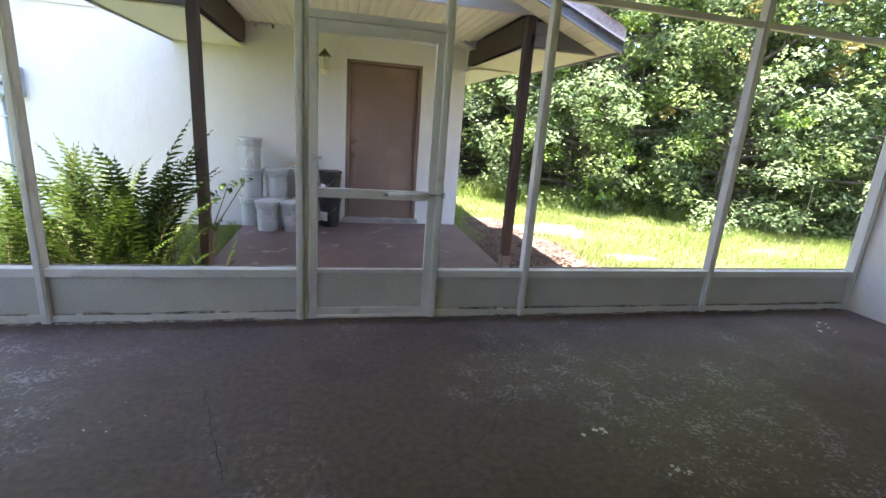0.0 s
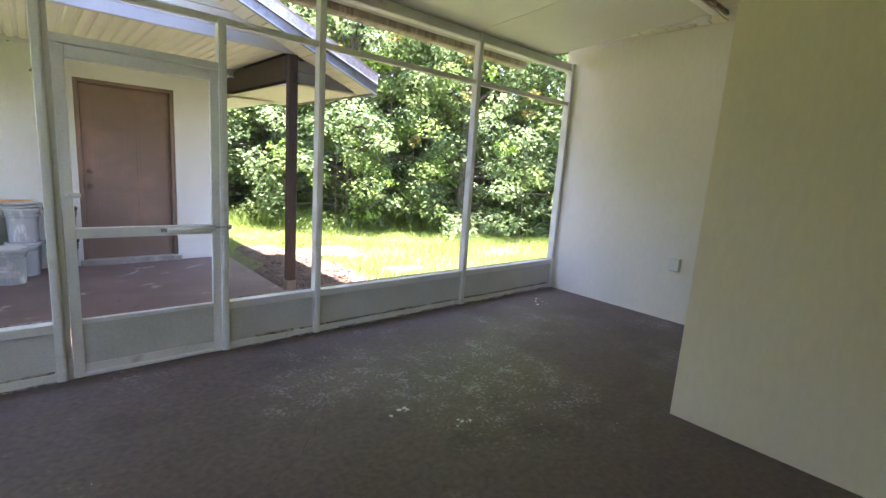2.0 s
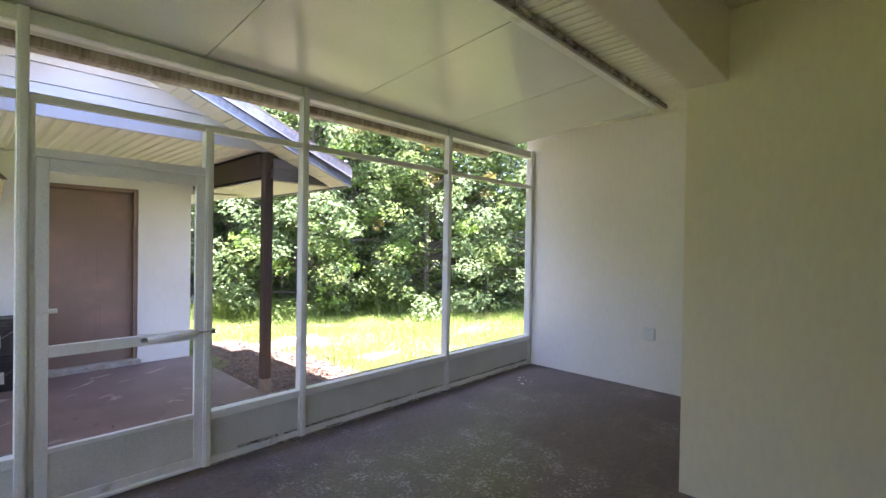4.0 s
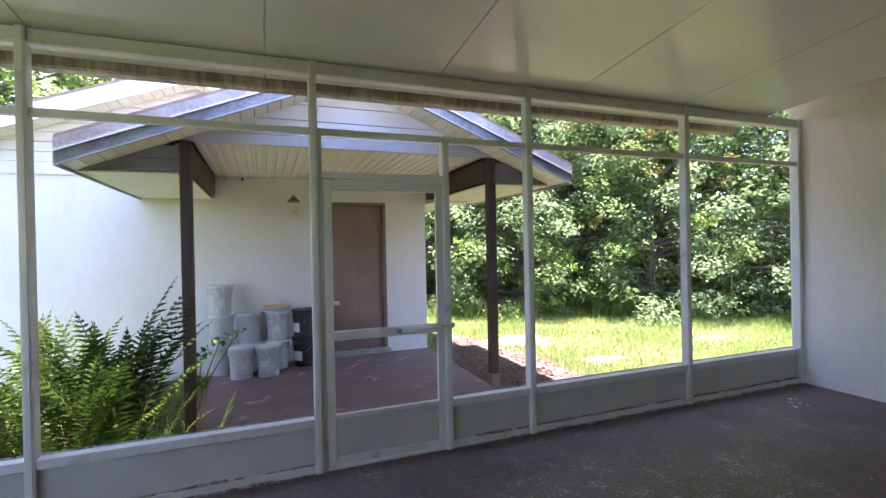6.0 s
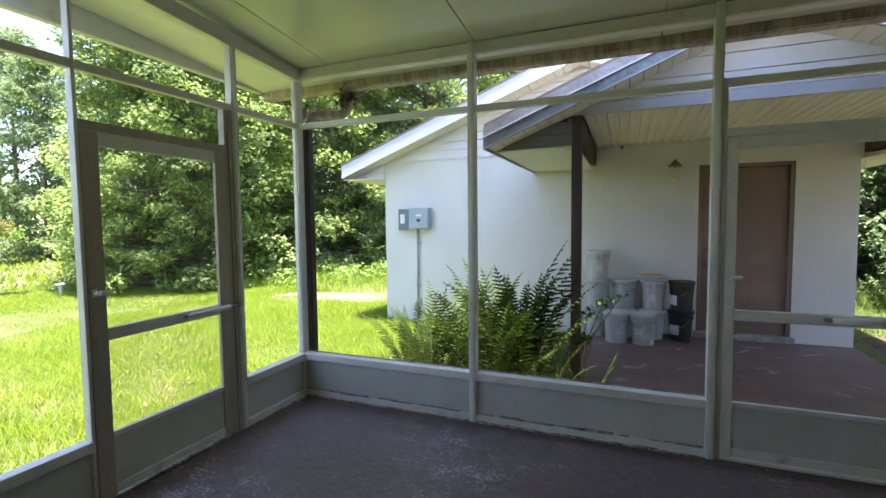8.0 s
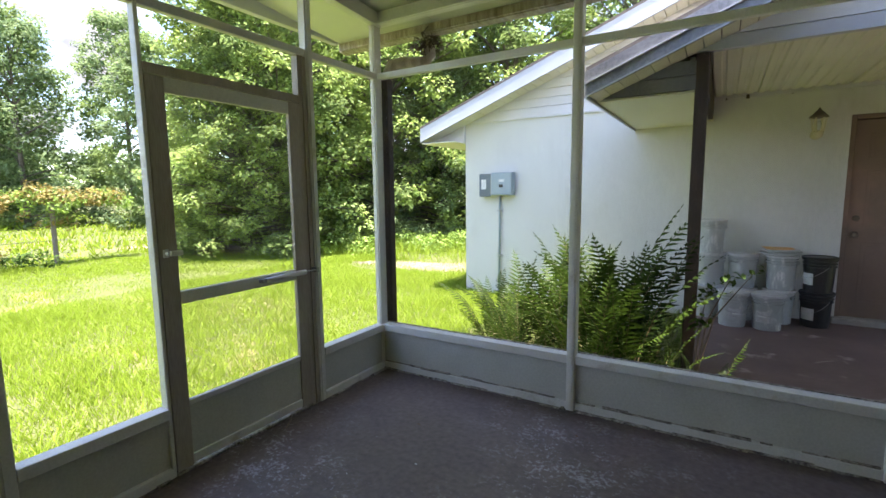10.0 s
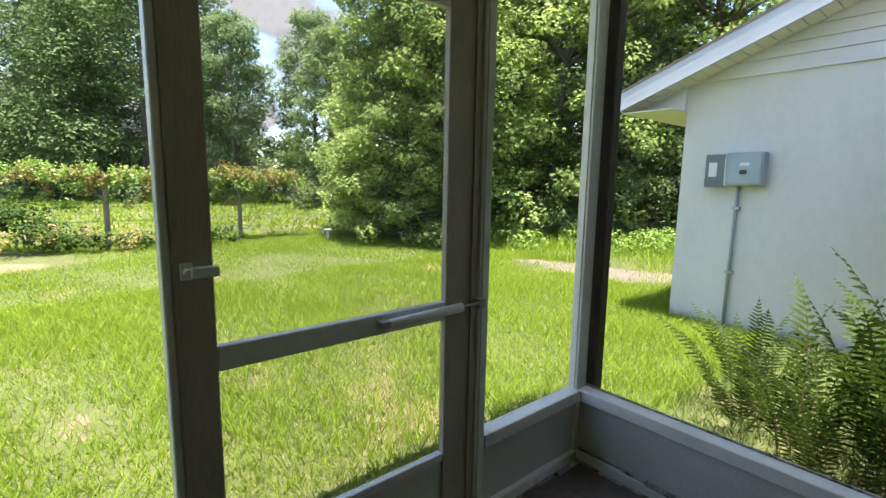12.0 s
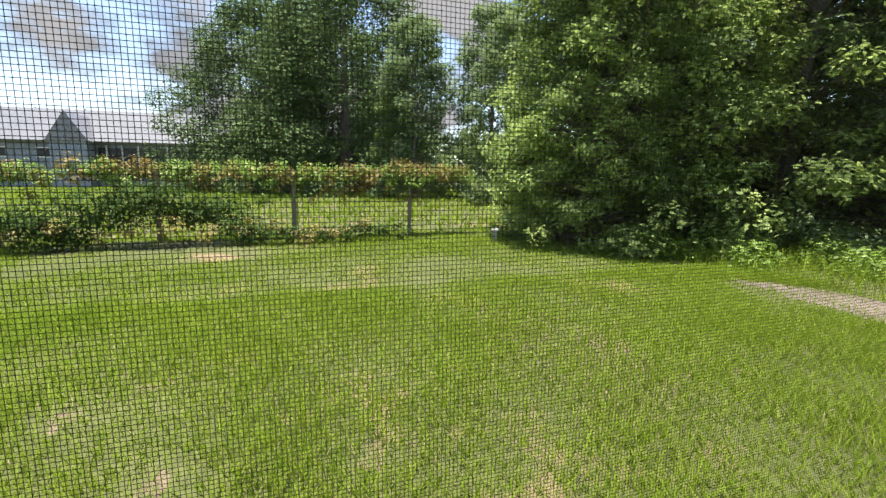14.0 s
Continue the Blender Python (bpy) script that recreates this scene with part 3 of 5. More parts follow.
def screen_door(label, width, height, woven, s=0.062):
    """Door in its own axes: x from the latch side to the hinge side, y out of the porch, z up."""
    d = thing("screen_door", label, "screen door", "porch screen doors")
    t = 0.014
    for a in (0.0, width - s):
        part("stile", boxes((a, a + s, -t, t, 0.02, height), bevel=0.003), M_PATINA_SHADE if woven else M_FRAME, d)
    part("top_rail", boxes((s, width - s, -t, t, height - 0.07, height), bevel=0.003), M_FRAME, d)
    part("mid_rail", boxes((s, width - s, -t, t, 0.855, 0.918), bevel=0.003), M_FRAME, d)
    part("kick_rail", boxes((s, width - s, -t, t, 0.335, 0.365), bevel=0.003), M_FRAME, d)
    part("bottom_rail", boxes((s, width - s, -t, t, 0.03, 0.08), bevel=0.003), M_FRAME, d)
    part("kick_plate", boxes((s, width - s, -0.004, 0.004, 0.08, 0.335)), M_KICK, d)
    for z0, z1 in ((0.365, 0.855), (0.918, height - 0.07)):
        if woven:
            ob = strands(width - 2 * s, z0, z1, d)
            ob.location = (s, 0, 0)
        else:
            part("screen", boxes((s, width - s, 0.0, 0.0005, z0, z1)), M_SCREEN, d)
    latch = part("latch", boxes((0.014, 0.04, -t - 0.01, -t, 1.09, 1.13), bevel=0.003), M_FRAME, d, "small worn white-painted latch")
    bm = bmesh.new()
    tube(bm, [(0.027, -t - 0.012, 1.11), (0.027, -t - 0.032, 1.11)], 0.009, 10)
    box(bm, 0.03, 0.088, -t - 0.045, -t - 0.027, 1.099, 1.123, bevel=0.003)
    part("lever", bm, M_FRAME, latch)
    bm = bmesh.new()
    tube(bm, [(width - 0.33, -0.045, 0.893), (width - 0.05, -0.055, 0.903)], 0.016, 14)
    closer = part("closer", bm, M_FRAME, d, "white pneumatic door closer", smooth=True)
    bm = bmesh.new()
    tube(bm, [(width - 0.05, -0.055, 0.903), (width + 0.04, -0.058, 0.905)], 0.005, 8)
    part("rod", bm, M_METAL, closer)
    part("bracket", boxes((width - 0.36, -0.322 + width, -0.05, -t, 0.883, 0.903), (width + 0.03, width + 0.055, -0.064, -0.02, 0.888, 0.918)), M_METAL, closer)
    return d


door_a = screen_door("white aluminium screen door to the patio, closed", 0.842, 1.925, False, 0.056)
door_a.matrix_world = pose(0.118, YC - 0.008, 0)
door_b = screen_door("white aluminium screen door to the lawn, closed", 0.888, 1.925, True, 0.085)
door_b.matrix_world = pose(XC + 0.014, 1.642, 0, 0, 0, 90)


# ---- gutter, downspout ----
def build_gutter():
    g = thing("gutter", "cream metal rain gutter with brown stains along the porch roof", "gutter")
    bm = bmesh.new()
    prism(bm, [(3.665, 2.725), (3.665, 2.605), (3.76, 2.605), (3.78, 2.635), (3.79, 2.72), (3.785, 2.725), (3.775, 2.64), (3.755, 2.613), (3.672, 2.613), (3.672, 2.725)], "x", -3.62, 4.44)
    part("trough", bm, M_GUTTER, g)
    part("fascia_strip", boxes((-3.6, 4.43, 3.64, 3.662, 2.675, 2.735)), M_BROWN, g)
    part("fascia_strip", boxes((-3.6, 4.43, 3.64, 3.662, 2.61, 2.673)), M_GUTTER, g)
    part("end_cap", boxes((4.441, 4.444, 3.665, 3.79, 2.605, 2.725)), M_GUTTER, g)
    part("end_cap", boxes((-3.625, -3.621, 3.665, 3.79, 2.605, 2.725)), M_GUTTER, g)
    d = thing("downspout", "dirty white metal downspout at the porch corner post", "downspout")
    bm = bmesh.new()
    tube(bm, [(-2.72, 3.72, 2.58), (-2.72, 3.72, 2.46), (-2.745, 3.69, 2.41), (-2.79, 3.63, 2.39), (-2.86, 3.53, 2.38), (-2.91, 3.46, 2.35), (-2.93, 3.42, 2.25)], 0.043, 12)
    part("elbow", bm, M_GUTTER, d, smooth=True)
    part("pipe", boxes((-2.965, -2.895, 3.375, 3.445, -0.1, 2.26), bevel=0.008), M_BROWN, d)
    rng = np.random.default_rng(4)
    bm = bmesh.new()
    for k in range(150):
        p = Vector((-2.72 + rng.normal() * 0.05, 3.7 + rng.normal() * 0.05, 2.53 + rng.normal() * 0.025))
        q = p + Vector(rng.normal(size=3)) * 0.035
        tube(bm, [p, (p + q) / 2 + Vector((0, 0, 0.01)), q], 0.004, 3)
    for k in range(90):
        c = Vector((-2.71 + rng.normal() * 0.06, 3.7 + rng.normal() * 0.045, 2.535 + rng.normal() * 0.022))
        a, b = Vector(rng.normal(size=3)) * 0.012, Vector(rng.normal(size=3)) * 0.012
        bm.faces.new([bm.verts.new(c - a), bm.verts.new(c + b), bm.verts.new(c + a + b * 0.3)])
    tagged(part("bird_nest", bm, M_NEST), "clump of dry twigs and leaves at the gutter outlet", "nest")


build_gutter()
part("roof_edge", boxes((-3.66, -3.605, 1.0, 3.64, 2.66, 2.86), bevel=0.004), M_FRAME, kind="structure")

# outlet cover on the far wall
oc = thing("outlet_cover", "white plastic weatherproof outlet cover on the stucco wall", "outlet")
part("base", boxes((XR - 0.03, XR, 1.768, 1.878, 0.525, 0.655), bevel=0.004), M_LABEL, oc)
part("flap", boxes((XR - 0.045, XR - 0.032, 1.773, 1.873, 0.53, 0.65), bevel=0.004), M_LABEL, oc)


# ---- building across the patio ----
house = thing("house", "single-storey white stucco building with a gabled roof and brown side door", "building")
DX0, DX1, DZ = 0.395, 1.385, 2.11
X0, X1, EAVE, PITCH = -4.0, 1.98, 2.14, 0.38
XMID, RAKE_Y = (X0 + X1) / 2, 6.33
bm = boxes((X0, DX0, YB, YB + 0.2, -0.3, 2.39), (DX1, X1, YB, YB + 0.2, -0.3, 2.39), (DX0, DX1, YB, YB + 0.2, DZ, 2.39), (DX0, DX1, YB, YB + 0.2, -0.3, -0.02),
           (X0, X0 + 0.2, YB + 0.2, 13.0, -0.3, 2.39), (X1 - 0.2, X1, YB + 0.2, 13.0, -0.3, 2.39), (X0, X1, 13.0, 13.2, -0.3, 2.39))
part("wall", bm, M_WALL, house)
half_w = (X1 - X0) / 2
bm = bmesh.new()
prism(bm, [(X0, 2.39), (X1, 2.39), (XMID, 2.39 + half_w * PITCH)], "y", YB + 0.02, YB + 0.2)
part("gable", bm, M_SIDING, house)
z = 2.40
while z < 3.5:
    w0, w1 = half_w - (z - 2.39) / PITCH, half_w - (z + 0.11 - 2.39) / PITCH
    if w1 > 0.1:
        bm = bmesh.new()
        prism(bm, [(XMID - w0, z), (XMID + w0, z), (XMID + w1, z + 0.112), (XMID - w1, z + 0.112)], "y", YB - 0.008, YB + 0.019)
        for v in bm.verts:
            if v.co.z < z + 0.01 and v.co.y < YB + 0.01:
                v.co.y -= 0.014
        part("siding_board", bm, M_SIDING, house)
    z += 0.115
part("gable_trim", boxes((X0, X1, YB - 0.03, YB - 0.001, 2.375, 2.397)), M_SIDING, house)


def gable_roof(owner, xm, half, z_eave, pitch, y0, y1, fascia_h, fascia_mat, steps, wall_half, soffit_z, overhang):
    """Two slopes with thickness, rake boards at the front, rake soffits and flat eave soffits."""
    for side in (-1, 1):
        bm = bmesh.new()
        prism(bm, [(xm, z_eave + half * pitch), (xm + side * half, z_eave), (xm + side * half, z_eave + 0.03), (xm, z_eave + half * pitch + 0.03)], "y", y0 - 0.02, y1)
        part("shingles", bm, M_SHINGLE, owner)
        bm, lips = bmesh.new(), bmesh.new()
        for k in range(steps):
            h0, h1 = fascia_h * k / steps, fascia_h * (k + 1) / steps
            top, low = z_eave - h0, z_eave - h1
            out = 0.016 * (steps - k)
            prism(bm, [(xm, top + half * pitch), (xm + side * half, top), (xm + side * half, low), (xm, low + half * pitch)], "y", y0 - out, y0 + 0.012)
            lip = out + 0.007
            prism(lips, [(xm, low + 0.012 + half * pitch), (xm + side * half, low + 0.012), (xm + side * half, low), (xm, low + half * pitch)], "y", y0 - lip, y0 - out)
        part("rake_board", bm, fascia_mat, owner)
        # Paler fascia colour on the lips paints the lit edges of the rake.
        part("rake_lip_highlight", lips, M_FASCIA, owner)
        # rake soffit in short ribs
        bm = bmesh.new()
        n = int(half / 0.11)
        for k in range(n):
            ua, ub = half * k / n, half * (k + 1) / n - 0.008
            za, zb = z_eave + (half - ua) * pitch - fascia_h + 0.02, z_eave + (half - ub) * pitch - fascia_h + 0.02
            prism(bm, [(xm + side * ua, za), (xm + side * ub, zb), (xm + side * ub, zb + 0.02), (xm + side * ua, za + 0.02)], "y", y0 + 0.013, y0 + overhang)
        part("rake_soffit", bm, M_SOFFIT, owner)
        a, b = sorted((xm + side * wall_half, xm + side * half))
        part("eave_soffit", boxes((a, b, y0 + overhang, y1, soffit_z, soffit_z + 0.015)), M_SOFFIT, owner)
        e = xm + side * half
        a, b = sorted((e, e + side * 0.018))
        part("eave_board", boxes((a, b, y0 + 0.013, y1, z_eave - fascia_h, z_eave + 0.01)), fascia_mat, owner)


HALF_M = XMID + 4.55
gable_roof(house, XMID, HALF_M, 2.31, PITCH, RAKE_Y, 13.4, 0.19, M_FASCIA, 1, half_w, 2.10, YB - RAKE_Y - 0.03)
for side in (-1, 1):
    # boxed eave end in front of the wall
    bm = bmesh.new()
    a, b = XMID + side * half_w, XMID + side * (HALF_M - 0.01)
    prism(bm, [(a, 2.106), (b, 2.106), (b, 2.15), (a, 2.15 + abs(b - a) * PITCH)], "y", YB - 0.05, YB)
    part("eave_return", bm, M_SIDING, house)
    part("eave_soffit", boxes((min(a, b), max(a, b), RAKE_Y + 0.013, YB, 2.095, 2.105)), M_SOFFIT, house)

# the brown door
door = thing("entry_door", "brown painted steel door with six raised panels, closed, weathered", "door")
part("door_frame", boxes((DX0, DX0 + 0.045, YB + 0.01, YB + 0.15, 0.0, DZ), (DX1 - 0.045, DX1, YB + 0.01, YB + 0.15, 0.0, DZ), (DX0 + 0.045, DX1 - 0.045, YB + 0.01, YB + 0.15, DZ - 0.045, DZ), bevel=0.004), M_DOOR, door)
leaf = part("leaf", boxes((DX0 + 0.05, DX1 - 0.05, YB + 0.05, YB + 0.09, 0.035, DZ - 0.05), bevel=0.003), M_DOOR, door)
for ux in (0.12, 0.53):
    for z0, z1 in ((0.2, 0.82), (0.98, 1.55), (1.67, 1.92)):
        bm = bmesh.new()
        px0, px1 = DX0 + 0.05 + ux, DX0 + 0.05 + ux + 0.3
        box(bm, px0, px1, YB + 0.047, YB + 0.051, z0, z1, bevel=0.0015)
        box(bm, px0 + 0.035, px1 - 0.035, YB + 0.045, YB + 0.048, z0 + 0.035, z1 - 0.035, bevel=0.001)
        part("raised_panel", bm, M_DOOR, leaf)
part("threshold", boxes((DX0 - 0.03, DX1 + 0.03, YB - 0.07, YB + 0.15, -0.03, 0.035), bevel=0.006), M_SILL, door)
for z, r in ((0.9, 0.03), (1.07, 0.026)):
    bm = bmesh.new()
    lathe(bm, [(0.001, 0.05), (r * 0.7, 0.048), (r, 0.03), (r * 0.8, 0.014), (r * 0.4, 0.012), (r * 1.15, 0.004), (r * 1.15, 0.0)], sides=16)
    bmesh.ops.transform(bm, matrix=pose(0.505, YB + 0.05, z, 90, 0, 0), verts=bm.verts)
    part("knob", bm, M_CAP, leaf, "tarnished brass knob", smooth=True)
for z in (0.25, 1.0, 1.8):
    part("hinge", boxes((DX1 - 0.056, DX1 - 0.042, YB + 0.035, YB + 0.05, z, z + 0.09)), M_CAP, door)

# ---- porch roof on two posts ----
PX, PH, PY0, PYW = 0.57, 2.2, 4.25, 4.62
porch = thing("porch_roof", "gabled porch roof with white siding on dark brown timber posts", "porch roof")
gable_roof(porch, PX, PH, 2.29, 0.40, PY0, YB - 0.005, 0.19, M_RAKE, 2, 1.43, 2.12, PYW - PY0)
PL_X, PR_X = -0.86, 2.03
part("post", boxes((PL_X - 0.045, PL_X + 0.045, 4.6, 4.69, GROUND - 0.05, 2.40), bevel=0.006), M_BROWN, porch, "dark brown painted timber post")
part("post", boxes((PR_X - 0.045, PR_X + 0.045, 4.6, 4.69, GROUND - 0.05, 2.40), bevel=0.006), M_BROWN, porch, "dark brown painted timber post, bare at its foot")
part("post_foot", boxes((PR_X - 0.048, PR_X + 0.048, 4.597, 4.693, GROUND - 0.02, 0.1), bevel=0.006), M_WOODPOST, porch, "worn bare wood at the post's foot")
for x in (PL_X, PR_X):
    part("beam", boxes((x - 0.045, x + 0.045, 4.70, YB - 0.03, 2.16, 2.40), bevel=0.004), M_BROWN, porch)
    part("beam_end", boxes((x - 0.02, x + 0.05, YB - 0.1, YB - 0.031, 2.14, 2.22), bevel=0.01), M_LAMP, porch)
    part("side_skirt", boxes((x - 0.09 if x < 0 else x + 0.055, x - 0.055 if x < 0 else x + 0.09, 4.7, YB - 0.01, 2.135, 2.40)), M_SIDING, porch)
part("frieze", boxes((PL_X + 0.046, PR_X - 0.046, 4.6, 4.66, 2.405, 2.50), (PL_X - 0.1, PR_X + 0.1, 4.602, 4.658, 2.41, 2.495), bevel=0.003), M_FASCIA, porch)
z, wmax = 2.505, PH - 0.05
while z < 3.05:
    w0 = (PH - (z + 0.17 - 2.29) / 0.40)
    w1 = (PH - (z + 0.145 + 0.17 - 2.29) / 0.40)
    if w0 < 0.15:
        break
    w1 = max(w1, 0.02)
    bm = bmesh.new()
    prism(bm, [(PX - w0, z), (PX + w0, z), (PX + w1, z + 0.143), (PX - w1, z + 0.143)], "y", PYW - 0.004, PYW + 0.02)
    for v in bm.verts:
        if v.co.z < z + 0.01 and v.co.y < PYW:
            v.co.y -= 0.014
    part("siding_board", bm, M_SIDING, porch)
    z += 0.147
for side in (-1, 1):
    # dark triangular return between each post and the eave
    xi, xo = PX + side * 1.47, PX + side * (PH - 0.02)
    for k in range(3):
        z0, z1 = 2.14 + 0.11 * k, 2.14 + 0.11 * (k + 1) - 0.006
        xe0 = min(abs(xo - PX), PH - (z0 + 0.15 - 2.29) / 0.40)
        xe1 = min(abs(xo - PX), PH - (z1 + 0.15 - 2.29) / 0.40)
        if xe1 > 1.48:
            bm = bmesh.new()
            prism(bm, [(xi, z0), (PX + side * xe0, z0), (PX + side * xe1, z1), (xi, z1)], "y", 4.60 + 0.002 * k, 4.63)
            part("return_board", bm, M_GREYTRIM, porch)
bm = bmesh.new()
box(bm, PL_X + 0.046, PR_X - 0.046, 4.665, YB - 0.003, 2.425, 2.44)
x = PL_X + 0.05
while x < PR_X - 0.1:
    prism(bm, [(x, 2.425), (x + 0.012, 2.41), (x + 0.062, 2.41), (x + 0.074, 2.425)], "y", 4.667, YB - 0.005)
    x += 0.0985
part("porch_ceiling", bm, M_SOFFIT, porch)
rng = np.random.default_rng(7)
for x, r in ((-0.7, 0.02), (-0.5, 0.024), (-0.1, 0.018), (0.3, 0.014)):
    bm = bmesh.new()
    bmesh.ops.create_icosphere(bm, subdivisions=2, radius=r)
    for v in bm.verts:
        v.co *= 1 + rng.normal() * 0.1
        v.co += Vector((x, YB - 0.012, 2.385))
    tagged(part("mud_nest", bm, M_NEST), "small dark mud wasp nest under the porch ceiling", "nest", "mud nests under the porch ceiling")


# ---- wall lantern ----
def lantern():
    d = thing("wall_lantern", "cream metal wall lantern with dark cap beside the brown door", "wall lamp")
    c = (0.118, YB - 0.12)
    bm = bmesh.new()
    lathe(bm, [(0.05, 0.0), (0.05, 0.012), (0.02, 0.02)], sides=16)
    bmesh.ops.transform(bm, matrix=pose(c[0], YB, 1.93, 90, 0, 0), verts=bm.verts)
    part("back_plate", bm, M_LAMP, d, smooth=True)
    bm = bmesh.new()
    tube(bm, [(c[0], YB - 0.01, 1.93), (c[0], YB - 0.06, 1.9), (c[0], c[1], 1.905), (c[0], c[1], 1.94)], 0.012, 8)
    part("arm", bm, M_LAMP, d, smooth=True)
    bm = bmesh.new()
    lathe(bm, [(0.012, 1.885), (0.04, 1.9), (0.045, 1.935), (0.052, 1.945), (0.03, 1.96)], at=(c[0], c[1], 0), sides=16)
    part("base", bm, M_LAMP, d, smooth=True)
    for k in range(6):
        a = math.pi / 3 * k
        bm = bmesh.new()
        tube(bm, [(c[0] + 0.04 * math.cos(a), c[1] + 0.04 * math.sin(a), 1.945), (c[0] + 0.062 * math.cos(a), c[1] + 0.062 * math.sin(a), 2.09)], 0.008, 5)
        part("bar", bm, M_LAMP, d)
    bm = bmesh.new()
    lathe(bm, [(0.025, 1.96), (0.03, 2.0), (0.018, 2.05), (0.004, 2.06)], at=(c[0], c[1], 0), sides=12)
    part("bulb", bm, M_LABEL, d, smooth=True)
    bm = bmesh.new()
    lathe(bm, [(0.078, 2.088), (0.082, 2.098), (0.06, 2.12), (0.035, 2.15), (0.02, 2.16)], at=(c[0], c[1], 0), sides=16)
    part("cap", bm, M_CAP, d, smooth=True)
    bm = bmesh.new()
    lathe(bm, [(0.05, 2.13), (0.02, 2.163), (0.012, 2.175), (0.004, 2.19)], at=(c[0], c[1], 0), sides=12)
    part("finial", bm, M_CAP, d, smooth=True)


lantern()

# ---- electrical boxes ----
def meter_box():
    d = thing("breaker_panel", "blue-grey electrical panel with its cover open on the stucco wall", "electrical panel")
    y = YB
    part("body", boxes((-3.525, -3.205, y - 0.13, y - 0.001, 1.335, 1.655), bevel=0.006), M_PALEBOX, d)
    part("rim", boxes((-3.51, -3.22, y - 0.139, y - 0.131, 1.35, 1.64), bevel=0.004), M_PALEBOX, d)
    part("label", boxes((-3.40, -3.32, y - 0.142, y - 0.14, 1.525, 1.555)), M_LABEL, d)
    part("switch", boxes((-3.395, -3.335, y - 0.15, y - 0.14, 1.445, 1.485), bevel=0.003), M_BLACK, d)
    cover = part("cover", boxes((-3.715, -3.535, y - 0.12, y - 0.10, 1.315, 1.64), bevel=0.004), M_DARKBOX, d)
    part("label", boxes((-3.68, -3.605, y - 0.1225, y - 0.121, 1.42, 1.56)), M_LABEL, cover)
    part("hinge", boxes((-3.537, -3.523, y - 0.118, y - 0.09, 1.34, 1.62)), M_METAL, cover)
    c = thing("conduit", "grey painted conduit running from the panel down to the ground", "conduit")
    bm = bmesh.new()
    tube(bm, [(-3.43, y - 0.035, 1.335), (-3.43, y - 0.035, 1.0), (-3.435, y - 0.035, -0.1)], 0.016, 10)
    part("pipe", bm, M_PALEBOX, c, smooth=True)
    for z in (1.1, 0.45):
        part("strap", boxes((-3.465, -3.395, y - 0.055, y - 0.001, z, z + 0.025), bevel=0.003), M_METAL, c)
    bm = bmesh.new()
    lathe(bm, [(0.022, 1.30), (0.022, 1.334)], at=(-3.43, y - 0.035, 0), sides=12)
    part("coupling", bm, M_METAL, c)


meter_box()


# ---- pails ----
def pail(body_mat, lid_mat, label, group):
    d = thing("pail", label, "bucket", group)
    bm = bmesh.new()
    lathe(bm, [(0.128, 0.0), (0.13, 0.004), (0.14, 0.262), (0.153, 0.265), (0.154, 0.272), (0.141, 0.276), (0.141, 0.293), (0.155, 0.296), (0.156, 0.303),
               (0.142, 0.307), (0.142, 0.324), (0.155, 0.327), (0.156, 0.333), (0.146, 0.336), (0.15, 0.355)], sides=28)
    part("body", bm, body_mat, d, smooth=False)
    bm = bmesh.new()
    lathe(bm, [(0.156, 0.34), (0.162, 0.342), (0.163, 0.364), (0.154, 0.368), (0.147, 0.359), (0.1, 0.358), (0.02, 0.361)], sides=28)
    part("lid", bm, lid_mat, d)
    bm = bmesh.new()
    tube(bm, [(0.15 * math.cos(a), 0.15 * math.sin(a) - 0.01 - 0.005 * math.sin(-a), 0.29 - 0.14 * math.sin(-a)) for a in np.linspace(-math.pi, 0, 13)], 0.0022, 5)
    handle = part("handle", bm, M_METAL, d)
    bm = bmesh.new()
    tube(bm, [(-0.04, -0.166, 0.15), (0.04, -0.166, 0.15)], 0.008, 7)
    part("grip", bm, M_LABEL, handle)
    for s in (-1, 1):
        part("ear", boxes((s * 0.15 - 0.012, s * 0.15 + 0.012, -0.016, 0.016, 0.27, 0.305), bevel=0.003), body_mat, d)
    bm = bmesh.new()
    n = 9
    ring = [[bm.verts.new((0.1375 * math.cos(a), 0.1375 * math.sin(a), z)) for a in np.linspace(-2.1, -1.1, n)] for z in (0.08, 0.2)]
    for v in ring[1]:
        v.co.x *= 1.028
        v.co.y *= 1.028
    for k in range(n - 1):
        bm.faces.new((ring[0][k], ring[0][k + 1], ring[1][k + 1], ring[1][k]))
    part("label", bm, M_LABEL if body_mat is M_BLACK else M_LID, d)
    for o in d.children:
        if o.data:
            o.data.transform(Matrix.Diagonal((0.93, 0.93, 0.985, 1)))
    for v in handle.children:
        v.data.transform(Matrix.Diagonal((0.93, 0.93, 0.985, 1)))
    return d


PATIO = -0.03
stock = []
first = pail(M_PAIL, M_LID, "grey plastic pail with smeared white lid, standing on the patio", "stacked pails by the wall")
first.matrix_basis = pose(-0.53, 6.12, PATIO, 0, 0, 12)
H = 0.361
labels = ("grey plastic pail splashed with white paint, stacked by the wall", "grey plastic pail with smeared lid in the row by the wall")
